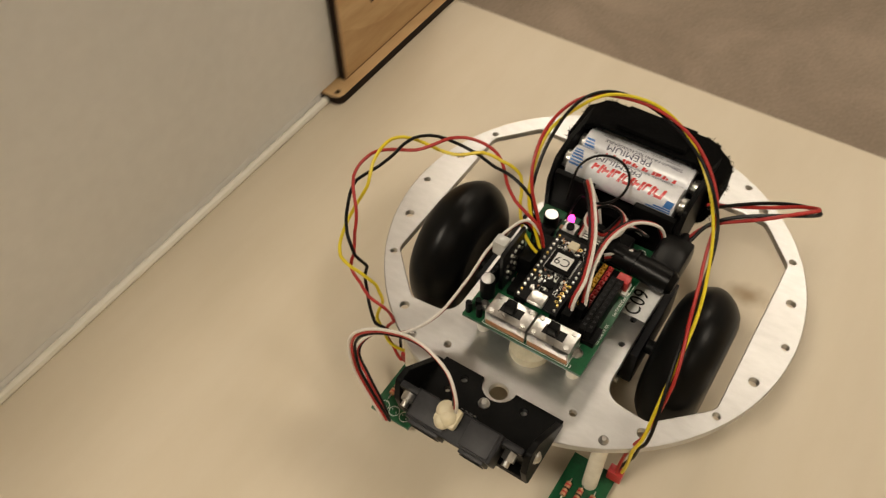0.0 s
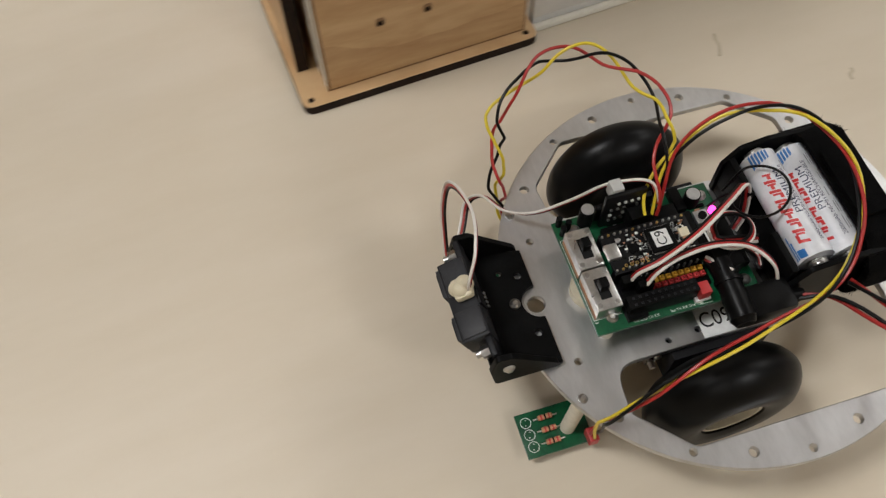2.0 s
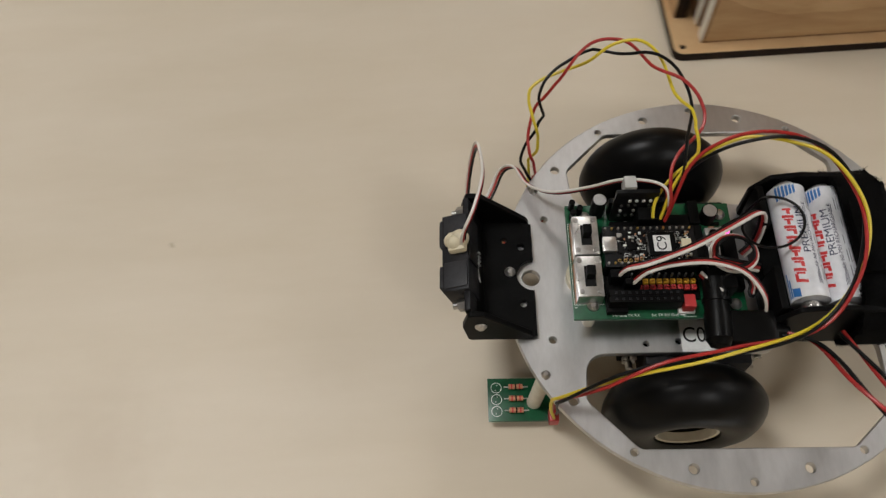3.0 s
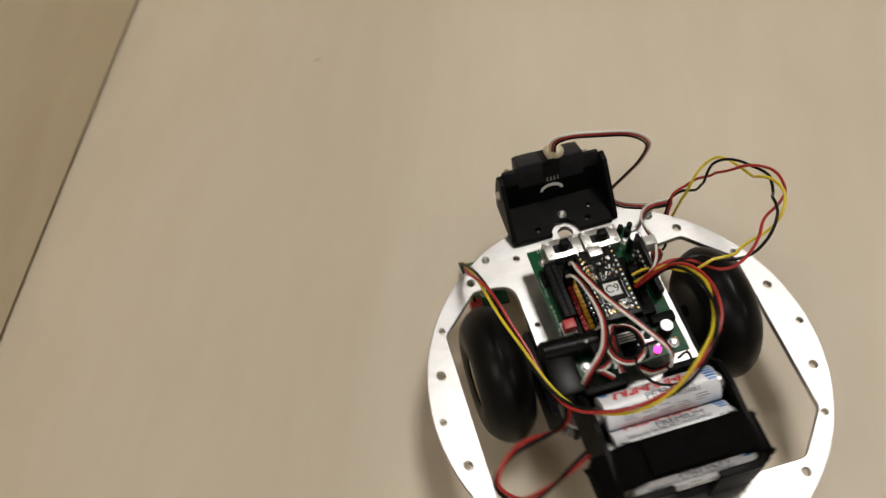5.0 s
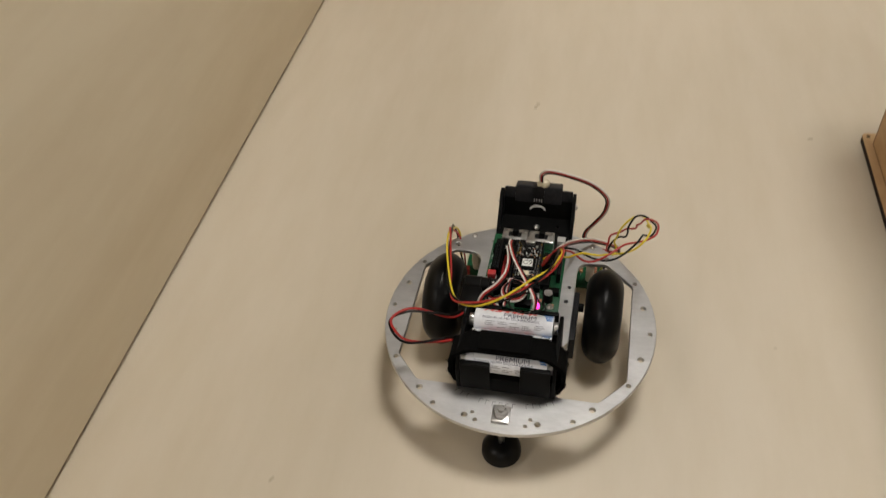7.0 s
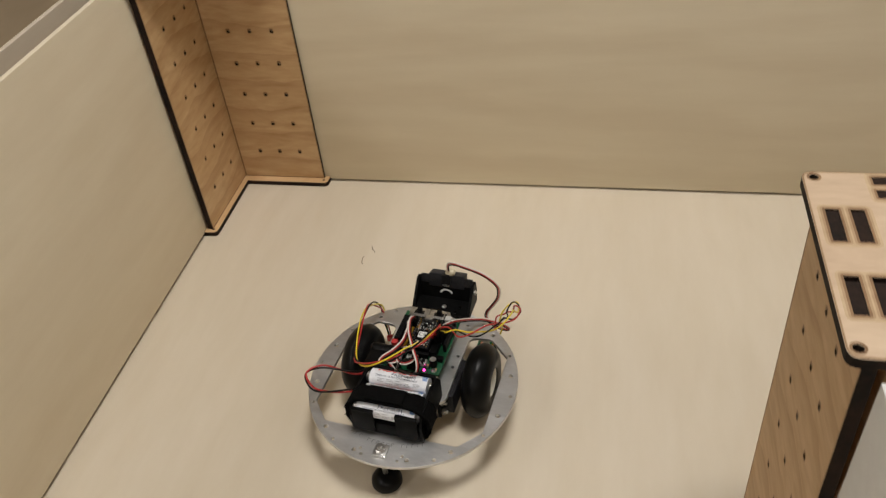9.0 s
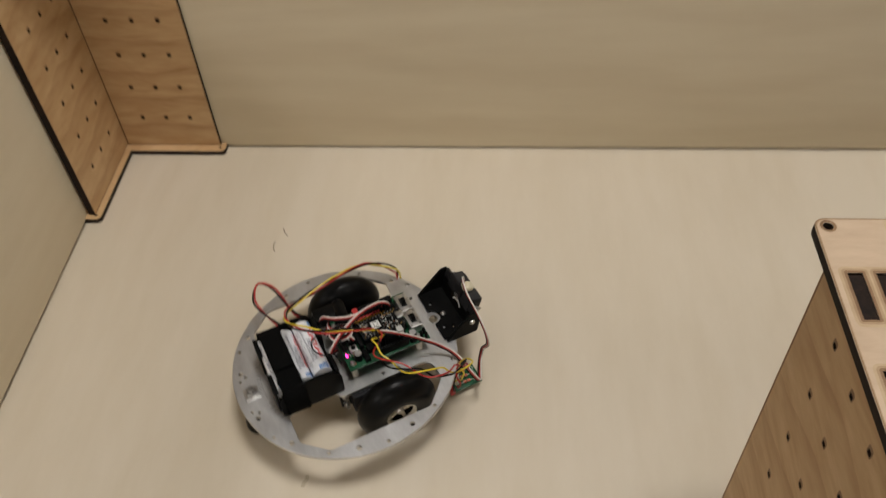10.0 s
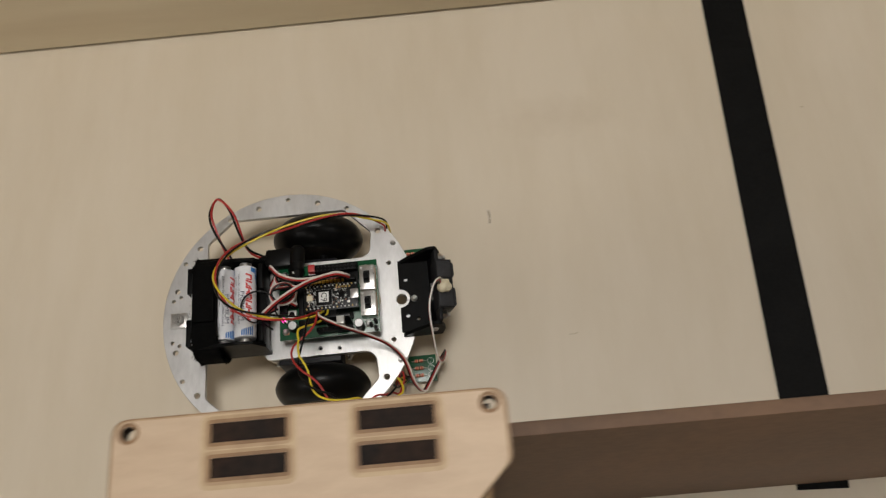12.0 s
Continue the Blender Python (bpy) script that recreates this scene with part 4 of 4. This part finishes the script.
for lo, hi in ((-27, -9), (9, 27)):
    part("holder_clip", mbox(-15.6, -12.6, lo, hi, 8, 26, 0.6), PLASTIC, holder)
    part("holder_clip", mbox(-62.6, -60.9, lo, hi, 4, 27, 0.6), PLASTIC, holder)
    part("holder_lip", mbox(-62.6, -59.4, lo, hi, 26.2, 28.0, 0.5), PLASTIC, holder)


def patch(cx, cz, r, a0, a1, y0, y1, lean=0.0):
    """A printed patch on a cell: degrees round the cell, millimetres along it; lean: how far its far side is shifted."""
    bm = bmesh.new()
    n = max(2, int(abs(a1 - a0) / 6))
    rows_ = []
    for k in range(n + 1):
        a = math.radians(a0 + (a1 - a0) * k / n)
        rows_.append([bm.verts.new(P(cx + r * math.cos(a), y + lean * k / n, cz + r * math.sin(a))) for y in (y0, y1)])
    for p, q in zip(rows_, rows_[1:]):
        bm.faces.new((p[0], p[1], q[1], q[0]))
    bmesh.ops.recalc_face_normals(bm, faces=bm.faces)
    return bm


for n, (cx, cz) in enumerate(CELLS):
    cell = part("battery", rod(bmesh.new(), P(cx, -24.5, cz), P(cx, 24.0, cz), 7.2 * S, seg=36), SLEEVE, robot, "white rechargeable cell with red and blue print", smooth=False)
    for f in cell.data.polygons:
        f.use_smooth = abs(f.normal.y) < 0.5
    part("cap", rod(bmesh.new(), P(cx, 24.0, cz), P(cx, 25.6, cz), 2.8 * S, seg=18), STEEL, cell)
    turn = (0, -30, 22)[n]

    def stamp(a0, a1, y0, y1, mat, r=7.24, lean=0.0):
        part("print", patch(cx, cz, r, turn + a0, turn + a1, y0, y1, lean), mat, cell)

    def words(text, size, at, y_mid, mat, stretch=1.0):
        """Lettering bent round the cell: it reads from the left end to the right, tops ahead."""
        me = letters(text, size * S, 0.0, Matrix.Diagonal((stretch, 1, 1, 1)))
        for v in me.vertices:
            ang = math.radians(turn + at) - v.co.y / (7.2 * S)
            v.co = P(cx + 7.36 * math.cos(ang), y_mid, cz + 7.36 * math.sin(ang)) + Vector((0, -v.co.x, 0))
        part("lettering", me, mat, cell)

    # red logo as one row of plain slanted strokes between blue fans at both ends
    for k in range(7):
        y = 17.6 - 4.6 * k
        stamp(40, 74, y - 1.3, y, PRINT_RED, 7.24, 1.2)
        lo = (40, 64, 52, 40, 64, 52, 56)[k]
        stamp(lo, lo + 10, y - 3.5, y - 1.25, PRINT_RED, 7.245, 0.4)
        stamp(46, 70, y - 4.1, y - 3.2, PRINT_RED, 7.25, 0.8)
    for k in range(6):
        a = 34 + 11 * k
        stamp(a, a + 7.5, -23.6, -17.4 - 0.5 * k, PRINT_BLUE, 7.24, -0.6)
    stamp(20, 46, 19.4, 22.8, PRINT_BLUE, 7.24, 0.8)
    stamp(12, 18, 15.5, 23.0, PRINT_BLUE)
    stamp(3, 9, 12.5, 23.0, PRINT_BLUE)
    words("PREMIUM", 4.0, 92, -4.0, PRINT_NAVY, 1.25)
    words("2000mAh NI-MH RECHARGEABLE", 2.1, 111, 1.5, PRINT_NAVY, 1.15)
    for k in range(4):
        for j in range(5):
            if (k + j) % 4 != 3:
                stamp(128 + 9 * k, 131 + 9 * k, 17 - 7.6 * j - 6.2 + (k * 2 + j) % 3, 17 - 7.6 * j, PRINT_GREY)

# the fabric strap round the holder
bm = bmesh.new()
loop = rounded([(-29.5, 1), (-33.0, 11), (-32.5, 24), (-22, 32.0), (22, 32.0), (32.5, 24), (33.0, 11), (29.5, 1)], 9, 6)
prev = None
for i, p in enumerate(loop):
    w = 9.0
    q = [(-57.0, p.x, p.y + 0.4), (-50.0 + w, p.x, p.y - 0.4)]
    c = Vector((0, 16))
    d = (Vector((p.x, p.y)) - c).normalized()
    vs = [bm.verts.new(P(a, b + d.x * k, z + d.y * k)) for a, b, z in q for k in (0.0, 2.6)]
    if prev:
        for a, b in ((0, 1), (1, 3), (3, 2), (2, 0)):
            bm.faces.new((prev[a], prev[b], vs[b], vs[a]))
    prev = vs
bmesh.ops.recalc_face_normals(bm, faces=bm.faces)
strap = part("strap", bm, FUZZ, robot, "fuzzy black fabric strap over the cells", smooth=False)
bm = bmesh.new()
rnd = random.Random(11)
for i in range(2600):
    p = loop[rnd.randrange(len(loop) - 1)]
    q = loop[(loop.index(p) + 1) % len(loop)]
    t = rnd.random()
    c = p.lerp(q, t)
    d = (c - Vector((0, 16))).normalized()
    edge = rnd.choice([-57.0, -41.0]) + rnd.uniform(-0.6, 0.6)
    k = rnd.uniform(0.2, 2.9)
    a = P(edge, c.x + d.x * k, c.y + d.y * k - (-0.4 if edge < -49 else 0.4))
    b = a + Vector((rnd.uniform(-1, 1), rnd.uniform(-1, 1), rnd.uniform(-1, 1))) * 0.0017
    s = Vector((rnd.uniform(-1, 1), rnd.uniform(-1, 1), rnd.uniform(-1, 1))).normalized() * 0.00022
    v = [bm.verts.new(x) for x in (a - s, a + s, b)]
    bm.faces.new(v)
tagged(part("strap_fuzz", bm, FUZZ, strap), kind="stuff")
part("strap_tab", mbox(-56, -42, -14, 17, 34.2, 36.4, 0.6), FUZZ, strap)


# loose wiring
def bundle(name, points, mats, label, pitch=26.0, spread=1.0, r=0.78, step=7, loose=0.0):
    path = smooth_path([P(*p) for p in points], step)
    slack = random.Random(23)
    first = None
    for i, mat in enumerate(mats):
        line = strand(path, 2 * math.pi * i / len(mats), spread * S, pitch * S)
        if loose:
            knots = [Vector((slack.uniform(-1, 1), slack.uniform(-1, 1), slack.uniform(-1, 1))) * loose * S for _ in range(3 + len(line) // 5)]
            knots[0] = knots[-1] = Vector()
            for k, p in enumerate(line):
                u = k / (len(line) - 1) * (len(knots) - 1)
                j = min(int(u), len(knots) - 2)
                line[k] = p + knots[j].lerp(knots[j + 1], u - j)
        first_parent = robot if first is None else first
        ob = part(name if first is None else "wire", tube(bmesh.new(), line, r * S, 7), mat, first_parent, label if first is None else "")
        first = first or ob
    return first


def ribbon(name, points, mats, label, r=0.66):
    """Wires side by side, as in a flat lead."""
    path = smooth_path([P(*p) for p in points], 7)
    first = None
    for i, mat in enumerate(mats):
        line = [p + (side * 0.85 + lift * 0.5).normalized() * (1 - i) * 1.25 * S for p, side, lift in frames_along(path)]
        ob = part(name if first is None else "wire", tube(bmesh.new(), line, r * S, 7), mat, robot if first is None else first, label if first is None else "")
        first = first or ob
    return first


RYB = (WIRE_RED, WIRE_YELLOW, WIRE_BLACK)
WRB = (WIRE_WHITE, WIRE_RED, WIRE_BLACK)
bundle("sensor_cable", [(28.4, -12.8, 26.0), (20.5, -26.7, 46.5), (15, -49.0, 50.0), (32.3, -75.0, 53.7), (52.8, -79.5, 46.5), (71.6, -70.5, 33.0), (73.5, -62.5, 18.1), (75.0, -55.0, 6.0), (72.5, -55.0, -10.0), (70.0, -50.5, -28.0)], RYB, "twisted red, yellow and black wires", 47, 2.9, 0.68, 12, 1.5)
bundle("sensor_cable", [(26.6, -12.4, 26.0), (19.1, -22.2, 49.2), (0.1, -24.5, 63.2), (-21.7, -16.2, 66.5), (-34.8, 3.6, 58.7), (-32.8, 24.5, 47.0), (-17.1, 39.9, 36.5), (13.4, 47.9, 36.5), (42.6, 52.6, 33.6), (67.5, 55.2, 11.4), (70.5, 53.0, -1.3), (68.5, 50.5, -27.0)], RYB, "twisted red, yellow and black wires", 90, 1.2, 0.68, 7, 0.8)
ribbon("front_cable", [(105.5, -1.5, 28.0), (104.8, -1.8, 37.0), (101.0, -8.0, 43.5), (97.5, -22.0, 44.0), (98.0, -38.0, 37.5), (99.4, -49.1, 25.1), (101.5, -48.5, 10.0), (102.8, -42.8, -2.0), (103.6, -36.5, -13.0), (102.5, -36.0, -19.5), (97.5, -42.5, -21.5), (91.0, -54.5, -19.0), (86.4, -62.0, -13.0), (81.0, -57.0, -3.0), (76.2, -43.0, 4.5), (67.0, -34.0, 12.0), (53.5, -29.0, 23.0), (41.0, -26.0, 33.0), (28.0, -20.0, 38.0), (25.0, -14.0, 30.0)], (WIRE_WHITE, WIRE_RED, WIRE_BLACK), "flat white, red and black sensor cable", 0.58)
bundle("battery_lead", [(-12.5, 33.0, 17.2), (-23.9, 40.2, 23.4), (-31.4, 62.3, 34.0), (-41.2, 73.7, 33.6), (-48.4, 66.7, 26.0), (-46.1, 54.8, 21.7), (-36.0, 33.3, 17.8)], (WIRE_BLACK, WIRE_RED), "red and black battery lead", 62, 0.9, 0.8)
ribbon("servo_lead", [(45.5, 10.6, 23.5), (43.0, 10.5, 29.0), (35.4, 10.4, 33.0), (18.9, 5.2, 36.0), (1.5, -4.2, 36.0), (-8.5, -10.5, 33.0), (-12.5, -11.0, 26.0), (-11.0, -6.0, 18.0), (-6.0, -2.0, 14.0)], WRB, "flat white, red and black servo lead")
ribbon("servo_lead", [(40.5, 13.6, 23.5), (36.0, 12.2, 29.5), (26.0, 9.8, 30.5), (12.0, 9.5, 31.0), (0.0, 14.0, 31.0), (-7.0, 22.0, 27.0), (-10.0, 26.0, 16.0)], WRB, "flat white, red and black servo lead")
coil = [(1.0 + 8.0 * math.cos(a), 3.4 + 7.0 * math.sin(a), 26.0 + 1.2 * a / 6.28) for a in np.radians(np.arange(-60, 420, 30))]
ribbon("servo_lead", [(8.0, -4.0, 20.0), *coil, (-9.0, 8.0, 22.0)], WRB, "coiled slack of a servo lead")
curl = [(2.0 + 6.5 * math.cos(a), 16.0 + 6.0 * math.sin(a), 22.0 + 1.0 * a / 6.28) for a in np.radians(np.arange(150, 420, 30))]
ribbon("servo_lead", [(-9.0, 12.0, 18.0), *curl, (14.0, 10.0, 21.0)], WRB, "coiled slack of a servo lead")
loop_points = [(-13.5 + 11.0 * math.cos(a), -6.5 + 11.0 * math.sin(a), 32.0 - 3.0 * math.cos(a)) for a in np.radians(np.arange(-20, 300, 30))]
bundle("thin_lead", [(0.0, -14.0, 16.0), *loop_points, (-8.0, -18.0, 18.0)], (WIRE_BLACK,), "thin black loop of wire", 60, 0.0, 0.55)

# unseen overhead panels: one for the main light, the others for added fill
for lx, ly, watts in PANELS:
    lampcase = thing("unseen_light_panel", "flat square light panel, unseen overhead, for main light and added fill", "ceiling light", "ceiling lights", pose(lx, ly, ROOM_TOP))
    part("frame", box(bmesh.new(), -0.32, 0.32, -0.32, 0.32, -0.05, 0.0, 0.004), PAPER, lampcase)
    part("diffuser", box(bmesh.new(), -0.29, 0.29, -0.29, 0.29, -0.056, -0.0505, 0.0), LAMP_FACE, lampcase)


# ---------------------------------------------------------------- what moves
ROBOT_PATH = [
    (0.0, 0.3488, -1.8605, 90.00), (0.5, 0.3491, -1.7825, 88.57), (1.0, 0.3545, -1.6982, 87.88), (1.5, 0.3576, -1.6173, 86.17),
    (2.0, 0.3645, -1.5363, 84.91), (2.5, 0.3748, -1.4569, 84.03), (3.0, 0.3818, -1.3862, 86.94), (3.5, 0.3887, -1.3069, 86.41),
    (3.7, 0.3838, -1.2690, 83.98), (4.5, 0.3380, -1.1120, 111.0), (5.3, 0.2800, -0.9596, 108.30), (5.5, 0.2642, -0.9247, 93.99), (6.0, 0.2614, -0.8483, 90.00),
    (6.5, 0.2620, -0.7594, 89.63), (6.7, 0.2626, -0.7237, 89.27), (8.5, 0.2725, -0.4041, 84.21), (9.0, 0.2787, -0.3241, 82.64),
    (9.5, 0.2790, -0.2889, 60.99), (10.0, 0.2719, -0.2834, 29.37), (10.5, 0.2859, -0.2724, 4.36), (11.1, 0.3855, -0.2662, 3.05),
    (11.5, 0.4529, -0.2625, 2.06), (12.0, 0.5338, -0.2591, 0.63)]


def motions():
    walk(robot, [(t, pose(x, y, 0, 0, 0, a)) for t, x, y, a in ROBOT_PATH])
    # each wheel rolls by the way that its contact point goes
    ts, xs, ys, hs = (np.array(c) for c in zip(*ROBOT_PATH))
    steps = np.round(np.arange(0, 12.01, 0.1), 2)
    gx, gy, gh = np.interp(steps, ts, xs), np.interp(steps, ts, ys), np.radians(np.interp(steps, ts, hs))
    for w, side in ((wheel_left, 1), (wheel_right, -1)):
        roll, rows = 0.0, []
        for k, t in enumerate(steps):
            if k:
                ahead = (gx[k] - gx[k - 1]) * math.cos(gh[k]) + (gy[k] - gy[k - 1]) * math.sin(gh[k])
                roll += math.degrees((ahead - side * 0.054 * (gh[k] - gh[k - 1])) / WHEEL_R)
            rows.append((float(t), pose(AXLE_X, side * 0.0540, AXLE_Z, 0, roll, 0)))
        walk(w, rows)


motions()
